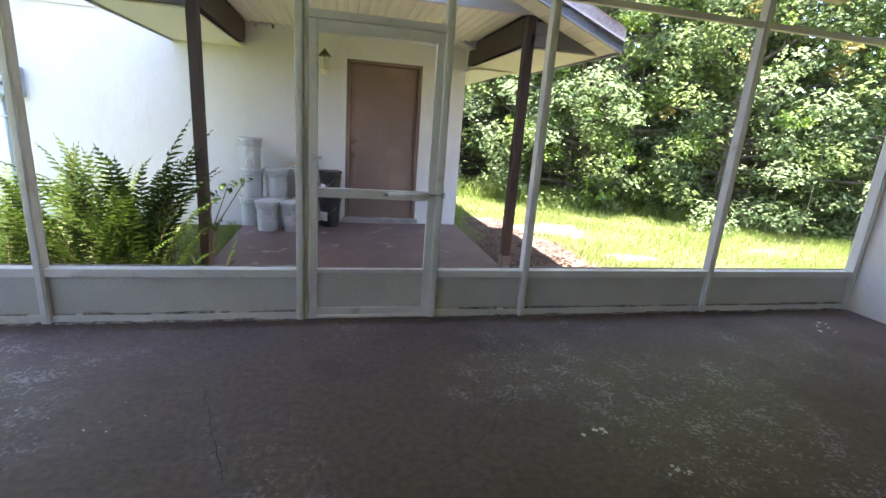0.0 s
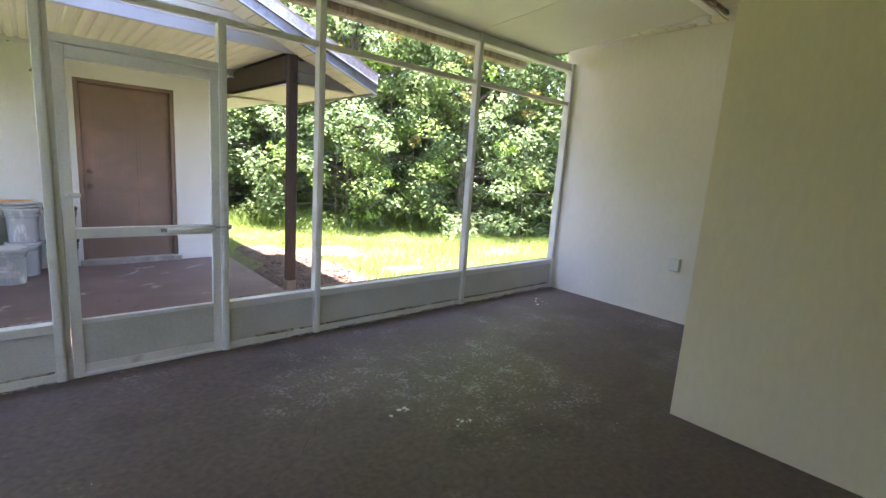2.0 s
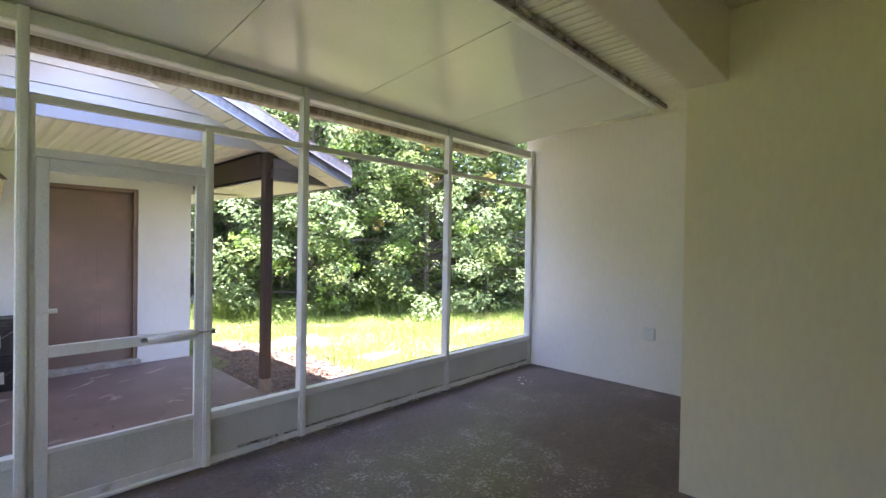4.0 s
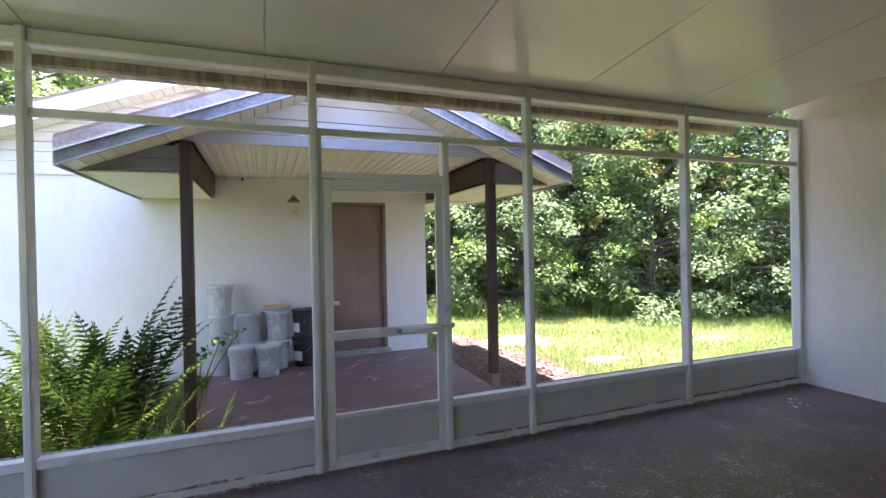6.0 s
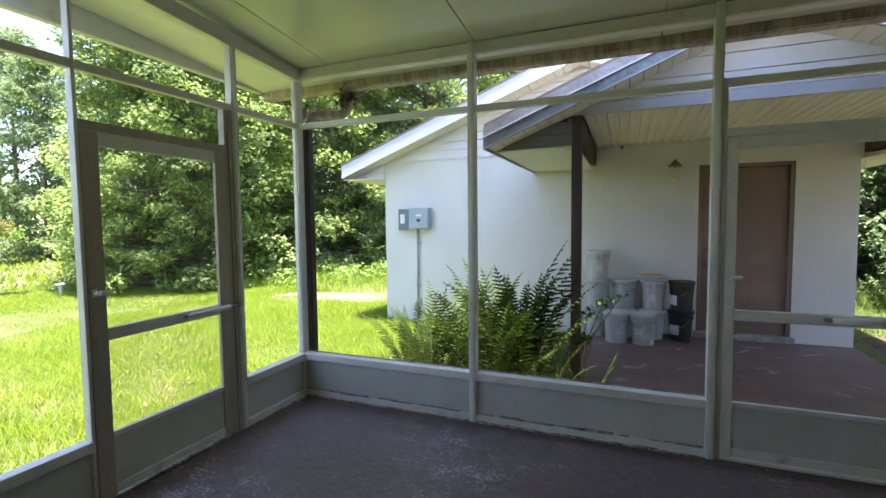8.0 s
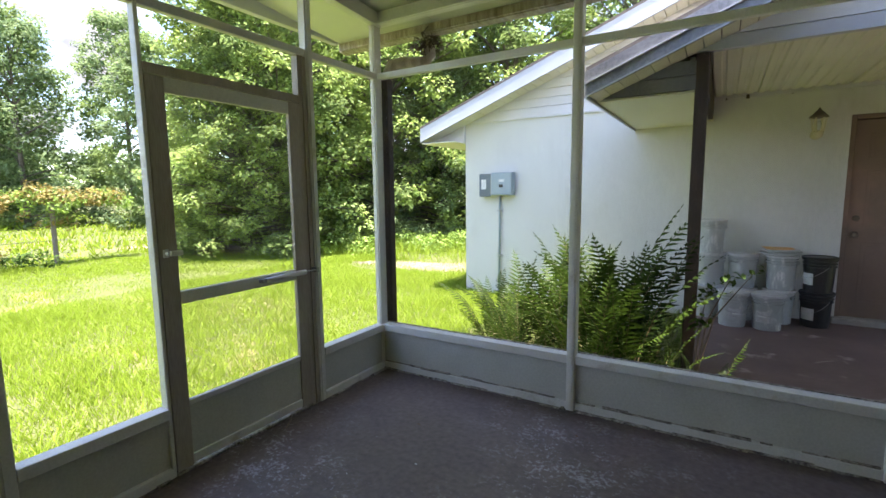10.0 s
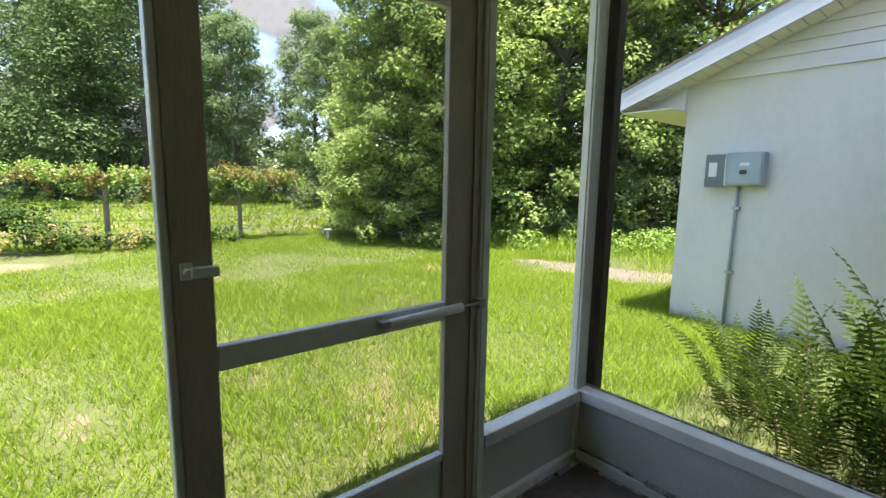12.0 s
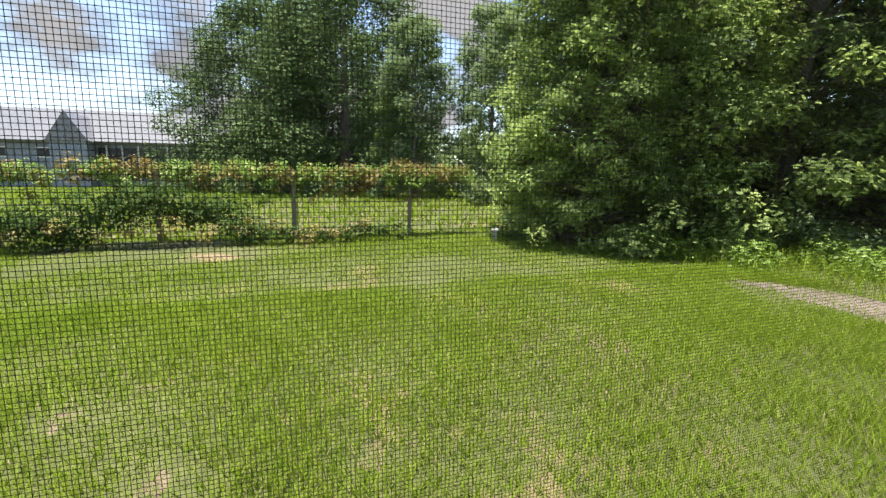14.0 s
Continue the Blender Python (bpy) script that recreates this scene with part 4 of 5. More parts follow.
for x, y, level, turn, lab in ((-0.23, 6.11, 0, -20, 0), (-0.765, 6.41, 0, 60, 1), (-0.755, 6.42, 1, 100, 0), (-0.765, 6.41, 2, 190, 0), (-0.45, 6.45, 0, 30, 1),
                               (-0.455, 6.44, 1, 80, 1), (-0.115, 6.45, 0, 140, 1), (-0.11, 6.445, 1, 170, 0)):
    c = copy_thing(first, pose(x, y, PATIO + level * H, 0, 0, turn))
    c["label"] = labels[lab]
black = pail(M_BLACK, M_BLACK, "black plastic pail with paper label, standing by the wall", "black pails by the wall")
black.matrix_basis = pose(0.2, 6.45, PATIO, 0, 0, -40)
b2 = copy_thing(black, pose(0.204, 6.445, PATIO + H, 0, 0, -55))
b2["label"] = "black plastic pail with a paper label, stacked on another"
for k, (x, y, r, tilt, m, lab) in enumerate(((-0.15, 6.45, 0.16, 2, M_LID, "white plastic pail lid lying on the stack of pails"),
                                             (-0.10, 6.43, 0.155, 4, M_PAIL, "grey pail lid lying on the stack of pails"), (-0.13, 6.4, 0.16, -2, M_LID, "white plastic pail lid on top of the pile"))):
    bm = bmesh.new()
    lathe(bm, [(r, 0.0), (r + 0.004, 0.014), (r - 0.01, 0.018), (0.02, 0.014)], sides=28)
    ob = part("round_cover", bm, m)
    ob.matrix_world = pose(x, y, PATIO + 2 * H + 0.012 + 0.017 * k, tilt, 0, 20 * k)
    tagged(ob, lab, "lid", "pail lids on the stack")
ob = part("paint_tray", boxes((-0.15, 0.13, -0.09, 0.09, 0, 0.006), bevel=0.002), M_ORANGE)
ob.matrix_world = pose(-0.13, 6.41, PATIO + 2 * H + 0.066, 3, 2, 15)
tagged(ob, "flat orange and white cardboard piece on the pile of lids", "cardboard")


# ---- plants ----
def leaf_quads(centres, normals, sizes, rng, aspect=0.55):
    """A folded leaf at each centre: two triangles that share its midrib."""
    n = len(centres)
    t = np.cross(normals, rng.normal(size=(n, 3)))
    t /= np.linalg.norm(t, axis=1)[:, None] + 1e-9
    b = np.cross(normals, t)
    s = sizes[:, None]
    tip, foot = centres + t * s * 0.5, centres - t * s * 0.5
    lift = normals * s * 0.08
    left, right = centres + b * s * aspect * 0.5 + lift, centres - b * s * aspect * 0.5 + lift
    verts = np.stack([foot, left, tip, right], 1).reshape(-1, 3)
    base = np.arange(n)[:, None] * 4
    tris = np.concatenate([base + np.array([[0, 2, 1]]), base + np.array([[0, 3, 2]])], 0)
    return verts, tris


def crown_points(rng, clumps, per, clump_r, flat=0.58):
    """Leaf places and normals on the outer part of each clump (x, y, z, size)."""
    pts, nor = [], []
    for cx, cy, cz, s in clumps:
        k = int(per * s * s)
        d = rng.normal(size=(k, 3))
        d /= np.linalg.norm(d, axis=1)[:, None]
        r = clump_r * s * rng.uniform(0.3, 1.0, k) ** 0.5
        p = d * r[:, None] * np.array([1, 1, flat])
        p += 0.18 * clump_r * np.sin(p[:, [1, 2, 0]] * 7 / clump_r)
        pts.append(p + (cx, cy, cz))
        nn = d * 0.5 + rng.normal(size=(k, 3)) * 0.4 + np.array([0, 0, 0.8])
        nor.append(nn / np.linalg.norm(nn, axis=1)[:, None])
    return np.concatenate(pts), np.concatenate(nor)


def tree(name, label, category, group, height, radius, seed, n_clumps, per, leaf, mat, low=0.0, clump_r=0.55, trunk_r=0.12, second=None):
    rng = np.random.default_rng(seed)
    d = thing(name, label, category, group)
    bm = bmesh.new()
    lean = rng.normal(size=2) * 0.25
    pts = [(lean[0] * u * u, lean[1] * u * u, height * 0.85 * u) for u in np.linspace(0, 1, 7)]
    tube(bm, pts, [trunk_r * (1.25 - u) for u in np.linspace(0, 1, 7)], 7)
    trunk = part("trunk", bm, M_BARK, d, smooth=True)
    clumps = []
    limb = bmesh.new()
    for k in range(n_clumps):
        u = low / height + (1 - low / height) * ((k + 0.5) / n_clumps)
        a = k * 2.399 + rng.normal() * 0.3
        env = math.sqrt(max(0.04, 1 - (max(u - 0.2, 0) / 0.82) ** 2))
        r = radius * env * rng.uniform(0.45, 1.1) ** 0.7
        c = (lean[0] * u * u + r * math.cos(a), lean[1] * u * u + r * math.sin(a), max(height * u + rng.normal() * 0.15, clump_r * 0.3))
        clumps.append((*c, rng.uniform(0.7, 1.3)))
        if k % 3 == 0:
            z0 = min(c[2] * 0.8, height * 0.8)
            w = (z0 / (height * 0.85)) ** 2
            tube(limb, [(lean[0] * w, lean[1] * w, z0), (c[0] * 0.5, c[1] * 0.5, (z0 + c[2]) / 2 + 0.1), c], [0.045, 0.03, 0.012], 5)
    part("limb", limb, M_BARK, trunk)
    p, nn = crown_points(rng, clumps, per, clump_r)
    sizes = leaf * rng.uniform(0.6, 1.35, len(p))
    if second:
        share = np.zeros(len(p), bool)
        start = 0
        for c in clumps:
            k = int(per * c[3] * c[3])
            if rng.random() < 0.33:
                share[start:start + k] = True
            start += k
        for sel, m, nm in ((~share, mat, "crown"), (share, second, "paler_crown")):
            v, f = leaf_quads(p[sel], nn[sel], sizes[sel], rng)
            raw_mesh(nm, v, f, m, d)
    else:
        v, f = leaf_quads(p, nn, sizes, rng)
        raw_mesh("crown", v, f, mat, d)
    return d


woods_lab = "dense green broadleaf tree, leafy to the ground, at the woods' edge"
t1 = tree("tree", woods_lab, "tree", "trees at the edge of the woods", 8.5, 2.6, 21, 270, 150, 0.095, M_LEAF, second=M_LEAF_PALE, clump_r=0.4)
t2 = tree("tree", "tall dense tree with glossy pale and dark leaves in the woods", "tree", "trees at the edge of the woods", 9.5, 2.9, 22, 300, 140, 0.1, M_LEAF, second=M_VINE, clump_r=0.44)
t3 = tree("tree", "lower bushy tree with pale leaves at the edge of the woods", "tree", "trees at the edge of the woods", 5.5, 2.2, 23, 200, 160, 0.088, M_LEAF_PALE, second=M_LEAF, clump_r=0.37)
far1 = tree("tree", "large dark oak beyond the fence", "tree", "dark oaks beyond the fence", 15, 7, 24, 170, 400, 0.23, M_LEAF_DARK, clump_r=1.5, trunk_r=0.35)
far2 = tree("tree", "slender light green tree beyond the fence", "tree", "slender trees beyond the fence", 12, 2.6, 25, 90, 240, 0.2, M_LEAF_PALE, second=M_LEAF, clump_r=0.75, trunk_r=0.15)
t4 = tree("tree", "bushy olive-green tree standing at the lawn's edge", "tree", "trees at the edge of the woods", 8.5, 2.6, 26, 280, 150, 0.112, M_LEAF_OLIVE, second=M_LEAF, clump_r=0.42)
t4.matrix_basis = pose(-11.4, 8.3, GROUND, 0, 0, 200) @ Matrix.Scale(0.68, 4)
t1.matrix_basis = pose(4.6, 12.2, GROUND)
t2.matrix_basis = pose(7.6, 10.8, GROUND)
t3.matrix_basis = pose(5.9, 10.3, GROUND, 0, 0, 40)
far1.matrix_basis = pose(-38, 6.5, GROUND)
far2.matrix_basis = pose(-30, 9.6, GROUND) @ Matrix.Scale(0.85, 4)
TREES = [  # source, x, y, turn, size
    (t1, 2.6, 14.5, 60, 1.0), (t3, 3.6, 12.9, 200, 0.9), (t1, 9.8, 9.2, 150, 1.05), (t3, 8.3, 8.7, 100, 1.0), (t2, 12.2, 7.4, 220, 1.0),
    (t3, 10.6, 6.4, 310, 0.95), (t2, 6.2, 14.0, 90, 1.15), (t1, 9.6, 13.0, 250, 1.2), (t2, 13.0, 11.0, 10, 1.2), (t1, 1.0, 18.0, 200, 1.2), (t3, 13.4, 4.0, 30, 1.1), (t1, 15.5, 7.0, 77, 1.2),
    (t2, 4.0, 17.5, 130, 1.3),
    (t4, -11.6, 9.7, 40, 1.05), (t4, -13.0, 9.3, 120, 0.85), (t4, -10.2, 12.6, 200, 1.2), (t4, -13.5, 12.0, 300, 1.25), (t3, -8.6, 13.8, 150, 1.0),
    (t4, -7.2, 16.2, 30, 1.25), (t4, -10.5, 16.5, 80, 1.3), (t3, -5.2, 16.6, 260, 1.1), (t2, -3.4, 19.0, 10, 1.2), (t4, -14.5, 16.5, 190, 1.4), (t1, -0.8, 21.0, 120, 1.2),
    (far1, -44, 0.6, 80, 0.95), (far1, -48, 12, 200, 0.6), (far2, -24, 12.6, 120, 0.72), (far2, -30, 14.5, 40, 0.95), (far2, -21, 16.5, 210, 1.1), (far1, -52, 6, 10, 1.05),
]
for src, x, y, turn, size in TREES:
    c = copy_thing(src, pose(x, y, GROUND, 0, 0, turn))
    c.scale = (size, size, size)


def bush(name, label, category, group, spots, per, leaf, mat, seed, flat=0.6, clump_r=0.4, root=None):
    rng = np.random.default_rng(seed)
    d = thing(name, label, category, group)
    p, nn = crown_points(rng, spots, per, clump_r, flat)
    keep = p[:, 2] > GROUND
    v, f = leaf_quads(p[keep], nn[keep], leaf * rng.uniform(0.6, 1.3, keep.sum()), rng)
    raw_mesh("foliage", v, f, mat, d)
    bm = bmesh.new()
    for x, y, z, s in spots[:12]:
        rx, ry = root or (x, y)
        tube(bm, [(rx, ry, GROUND), ((rx * 2 + x) / 3, (ry * 2 + y) / 3, GROUND + (z - GROUND) * 0.6), (x, y, z)], [0.008, 0.006, 0.003], 5)
    part("stems", bm, M_BARK, d)
    return d


rng = np.random.default_rng(31)
bush("undergrowth", "low weeds and seedlings along the foot of the trees", "undergrowth", "", [(2.6 + 1.0 * k * 0.55 + rng.normal() * 0.2, 11.0 - 0.27 * k + rng.normal() * 0.25, 0.05, rng.uniform(0.6, 1.3)) for k in range(20)], 420, 0.07, M_LEAF, 32)
bush("undergrowth", "bright leafy weeds along the foot of the woods", "undergrowth", "", [(-9.9 + 0.42 * k + rng.normal() * 0.2, 8.2 + 0.36 * k + rng.normal() * 0.3, 0.08, rng.uniform(0.7, 1.4)) for k in range(16)], 420, 0.08, M_VINE, 33)
bush("vine_clump", "bright green vine climbing a stump at the woods' edge", "vine", "", [(-10.0, 10.45, 0.15 + 0.22 * k, 0.85 - 0.05 * k) for k in range(8)], 520, 0.08, M_VINE, 34)
bush("bramble", "tangled brambles along the foot of the wire fence", "bramble", "", [(-12.9 + rng.normal() * 0.2, -9.5 + 0.21 * k, rng.uniform(0.1, 0.6) * (1 if k < 52 else 0.3) + (0.3 if 38 < k < 50 else 0.0), rng.uniform(0.8, 1.3) * (1.0 if k < 52 else 0.5)) for k in range(68)], 300, 0.09, M_SAPLING, 35)
bush("bramble", "reddish brambles mixed in along the fence's foot", "bramble", "", [(-12.6 + rng.normal() * 0.2, -9.5 + 0.6 * k, rng.uniform(0.1, 0.35), rng.uniform(0.5, 0.8)) for k in range(23)], 260, 0.07, M_RUST, 36)
bush("leafy_shrub", "low leafy green shrub before the woods", "shrub", "", [(-8.9, 10.6, 0.3, 1.2), (-8.5, 10.9, 0.5, 1.1), (-8.0, 11.3, 0.3, 1.3), (-9.2, 10.3, 0.2, 1.0)], 420, 0.09, M_LEAF_PALE, 37)


# ---- fence with vines ----
def fence():
    d = thing("wire_fence", "wire fence on weathered posts, its top overgrown with reddish vines", "fence")
    for k in range(8):
        y = 4.92 - 2.64 * k
        bm = bmesh.new()
        tube(bm, [(-13.6, y, GROUND - 0.2), (-13.6 + 0.03 * math.sin(k), y + 0.02, 1.35)], 0.05, 8)
        part("post", bm, M_WOODPOST, d)
    for z in (0.1, 0.4, 0.7, 1.0, 1.3):
        bm = bmesh.new()
        tube(bm, [(-13.65, 5.2, z), (-13.65, -3, z - 0.03), (-13.65, -12.5, z)], 0.006, 4)
        part("wire", bm, M_WIRE, d)
    r = np.random.default_rng(41)
    for mat, seed, share in ((M_RUST, 42, 0), (M_VINE, 43, 1)):
        rr = np.random.default_rng(seed)
        spots = [(-13.6 + rr.normal() * 0.12, 6.3 - 0.24 * k + rr.normal() * 0.1, 1.33 + rr.normal() * 0.08, rr.uniform(0.5, 0.95)) for k in range(79)]
        spots += [(-13.6, 5.4 - rr.uniform(0, 17), rr.uniform(0.7, 1.05), 0.4) for k in range(60)]
        p, nn = crown_points(rr, spots, 260, 0.3, 0.75)
        v, f = leaf_quads(p, nn, 0.075 * rr.uniform(0.6, 1.3, len(p)), rr)
        ob = raw_mesh("vine", v, f, mat, None)
        tagged(ob, "reddish and green vine draped over the fence's top wire" if share == 0 else "bright green vine leaves along the fence's top wire", "vine", "vines on the wire fence")


fence()
hyd = thing("hose_bib", "small white pipe stub standing in the lawn near the fence", "pipe")
bm = bmesh.new()
tube(bm, [(-12.08, 6.49, GROUND - 0.1), (-12.08, 6.49, 0.12)], 0.035, 10)
part("pipe", bm, M_LID, hyd)
bm = bmesh.new()
tube(bm, [(-12.08, 6.39, 0.13), (-12.08, 6.59, 0.13)], 0.03, 10)
part("cap", bm, M_LID, hyd)


# ---- neighbour's house ----
def far_house():
    d = thing("neighbour_house", "pale grey single-storey house with light metal roof", "house")
    x = -52.0
    part("wall", boxes((x - 9, x, -40, -5.0, GROUND, 3.9)), M_FARWALL, d)
    bm = bmesh.new()
    prism(bm, [(x + 0.8, 3.85), (x - 4.5, 7.0), (x - 9.8, 3.85)], "y", -40.6, -4.4)
    part("roof", bm, M_FARROOF, d)
    bm = bmesh.new()
    prism(bm, [(-16.1, 3.8), (-14.6, 6.2), (-13.1, 3.8)], "x", x - 3, x + 2.4)
    part("cross_gable", bm, M_GREYTRIM, d)
    part("wing", boxes((x + 0.001, x + 2.2, -15.9, -13.3, GROUND, 3.8)), M_FARWALL, d)
    part("porch_opening", boxes((x + 0.001, x + 0.06, -13.2, -5.4, 0.6, 3.35)), M_DARKGLASS, d)
    for y in (-12.6, -11.4, -10.2, -7.9, -6.2):
        part("porch_post", boxes((x + 0.06, x + 0.16, y, y + 0.14, GROUND, 3.6)), M_LABEL, d)
    for y in (-17.6, -21.0):
        w = part("window", boxes((x + 0.001, x + 0.05, y, y + 1.2, 2.5, 3.2)), M_DARKGLASS, d)
        part("window_frame", boxes((x + 0.05, x + 0.09, y - 0.1, y + 1.3, 2.4, 2.5), (x + 0.05, x + 0.09, y - 0.1, y + 1.3, 3.2, 3.3)), M_LABEL, w)


far_house()
rng = np.random.default_rng(51)
for k in range(2):
    spots = [(-85 - 12 * k + rng.normal() * 2, -70 + 3.4 * i + rng.normal(), 3.5 + rng.uniform(-1, 1.5) + k * 2, rng.uniform(0.8, 1.3)) for i in range(50)]
    p, nn = crown_points(rng, spots, 420, 3.6, 1.0)
    v, f = leaf_quads(p, nn, 0.9 * rng.uniform(0.6, 1.3, len(p)), rng)
    tagged(raw_mesh("far_woods", v, f, M_LEAF, None, kind="stuff"), "line of distant woods behind the neighbouring house", "woods")
spots = [(rng.uniform(-30, 30), 26 + rng.uniform(-2, 4), rng.uniform(0, 11), rng.uniform(0.9, 1.4)) for i in range(120)]
p, nn = crown_points(rng, spots, 260, 2.4, 1.0)
v, f = leaf_quads(p, nn, 0.45 * rng.uniform(0.6, 1.3, len(p)), rng)
tagged(raw_mesh("deep_woods", v, f, M_LEAF_DARK, None, kind="stuff"), "dark mass of woods behind the first trees", "woods")


# ---- ferns ----
def frond_mesh(seed, length, droop):
    """One frond: a stem, and leaflets in pairs that grow out of a flat midrib."""
    rng = np.random.default_rng(seed)
    n = 25
    u = np.linspace(0, 1, n)
    x = length * (0.10 * u + droop * u ** 2.4)
    z = length * (u * 1.0 - 0.42 * droop * u ** 3.2)
    V, F = [], []
    last = None
    for i in range(3, n):
        p = np.array([x[i], 0, z[i]])
        t = np.array([x[i] - x[i - 1], 0, z[i] - z[i - 1]])
        t /= np.linalg.norm(t)
        up = np.array([-t[2], 0, t[0]])
        w = length * 0.11 * math.sin(math.pi * min(1, (u[i] * 0.86 + 0.16))) ** 0.6 * rng.uniform(0.85, 1.1)
        wd = length * 0.0115
        k = len(V)
        half = np.array([0, 0.003, 0])
        V += [p - t * wd * 0.6 - half, p - t * wd * 0.6 + half, p + t * wd * 0.6 + half, p + t * wd * 0.6 - half]
        F.append((k, k + 1, k + 2, k + 3))
        if last is not None:
            F.append((last + 3, last + 2, k + 1, k))
        last = k
        for s in (-1, 1):
            side = np.array([0, s, 0]) * 0.92 + t * 0.36 + up * (-0.15 + rng.normal() * 0.16)
            side /= np.linalg.norm(side)
            q = len(V)
            m, e = p + side * w * 0.5 + up * 0.004, p + side * w - up * w * 0.14 + t * w * 0.1
            V += [m - t * wd, m + t * wd, e - t * wd * 0.12, e + t * wd * 0.12]
            a0, a1 = (k + 1, k + 2) if s > 0 else (k, k + 3)
            F += [(a0, q, q + 1, a1), (q, q + 2, q + 3, q + 1)]
    me = bpy.data.meshes.new("frond")
    me.from_pydata([tuple(v) for v in V], [], F)
    me.materials.append(M_FERN)
    bm = bmesh.new()
    tube(bm, [(x[i], 0, z[i]) for i in range(0, n, 3)], [0.004 * (1.15 - k / 8.5) for k in range(9)], 4, caps=False)
    stem = bpy.data.meshes.new("stem")
    bm.to_mesh(stem)
    bm.free()
    stem.materials.append(M_STEM)
    return me, stem


FRONDS = [frond_mesh(60 + k, 1.0, 0.08 + 0.075 * k) for k in range(6)]


def fern(x, y, count, height, seed, label):
    rng = np.random.default_rng(seed)
    d = thing("fern", label, "fern", "ferns beside the patio", at=(x, y, GROUND))
    for k in range(count):
        a = k * 2.399 + rng.normal() * 0.3
        inner = k / count
        me, stem = FRONDS[min(5, int(rng.uniform(0, 3) + inner * 3.2))]
        ob = new("frond", me)
        ob.parent = d
        s = height * rng.uniform(0.7, 1.08) * (1.05 - 0.3 * inner)
        r = 0.04 + 0.14 * inner
        ob.matrix_basis = pose(r * math.cos(a), r * math.sin(a), 0, rng.normal() * 8, rng.normal() * 6 + 2 + 10 * inner, math.degrees(a)) @ Matrix.Scale(s, 4)
        st = new("stem", stem)
        st.parent = ob
    return d


FERN_LAB = "lush green sword fern clump growing between the porch and the building"
for k, (x, y, n, h) in enumerate(((-1.3, 4.3, 15, 1.42), (-1.5, 4.7, 13, 1.45), (-1.45, 4.95, 11, 1.3), (-1.62, 4.35, 14, 1.1), (-1.95, 4.6, 14, 1.15), (-2.3, 4.45, 14, 1.0), (-1.5, 4.1, 12, 0.85),
                                  (-2.1, 4.15, 12, 0.75), (-1.05, 4.12, 8, 0.7), (-2.6, 4.65, 11, 0.8), (-1.85, 5.1, 12, 1.2), (-0.7, 4.1, 4, 0.5), (-2.75, 5.2, 10, 0.8))):
    fern(x, y, n, h, 70 + k, FERN_LAB if h > 1.1 else "smaller green sword fern at the edge of the clump")
bush("seedling", "small broad-leaved sapling growing among the ferns", "sapling", "", [(-0.74, 4.42, 0.62, 0.2), (-0.6, 4.38, 0.74, 0.16), (-0.46, 4.36, 0.8, 0.13), (-0.76, 4.42, 0.4, 0.22)], 700, 0.055, M_SAPLING, 90, flat=0.5, clump_r=0.33, root=(-0.8, 4.45))


# ---- lawn ----
def grass(name, n, x0, x1, y0, y1, h0, h1, width, seed, mat, keep, label, lean=1.0):
    rng = np.random.default_rng(seed)
    x, y = rng.uniform(x0, x1, n), rng.uniform(y0, y1, n)
    ok = keep(x, y)
    x, y = x[ok], y[ok]
    tuft = 0.5 + 0.5 * np.sin(x * 2.1 + 1.3 * np.sin(y * 1.7)) * np.cos(y * 2.6 + np.sin(x * 1.1))
    n = len(x)
    h = rng.uniform(h0, h1, n) * (0.55 + 0.75 * tuft)
    a = rng.uniform(0, 2 * np.pi, n)
    dx, dy = np.cos(a), np.sin(a)
    bend = rng.uniform(0.25, 1.2, n) * lean * h
    b = rng.uniform(0, 2 * np.pi, n)
    bx, by = np.cos(b) * bend, np.sin(b) * bend
    w = width * rng.uniform(0.6, 1.3, n)
    g = np.full(n, GROUND - 0.01)
    P = [np.stack([x - dx * w, y - dy * w, g], 1), np.stack([x + dx * w, y + dy * w, g], 1),
         np.stack([x + dx * w * 0.6 + bx * 0.4, y + dy * w * 0.6 + by * 0.4, g + h * 0.6], 1), np.stack([x + bx, y + by, g + h], 1), np.stack([x - dx * w * 0.6 + bx * 0.4, y - dy * w * 0.6 + by * 0.4, g + h * 0.6], 1)]
    v = np.stack(P, 1).reshape(-1, 3)
    i = np.arange(n)[:, None] * 5
    f = np.concatenate([i + np.array([[0, 1, 2]]), i + np.array([[0, 2, 4]]), i + np.array([[4, 2, 3]])], 0)
    tagged(raw_mesh(name, v, f, mat, None, kind="stuff"), label, "grass")


BARE = ((-6.0, 4.7, 0.9, 0.55, 0.75), (-4.95, 2.45, 0.35, 0.3, 0.9), (-5.0, 1.45, 0.6, 0.3, 0.95), (-5.9, 0.8, 0.5, 0.35, 0.8), (-7.2, 3.9, 0.4, 0.3, 0.6), (-4.4, 0.6, 0.5, 0.25, 0.9))


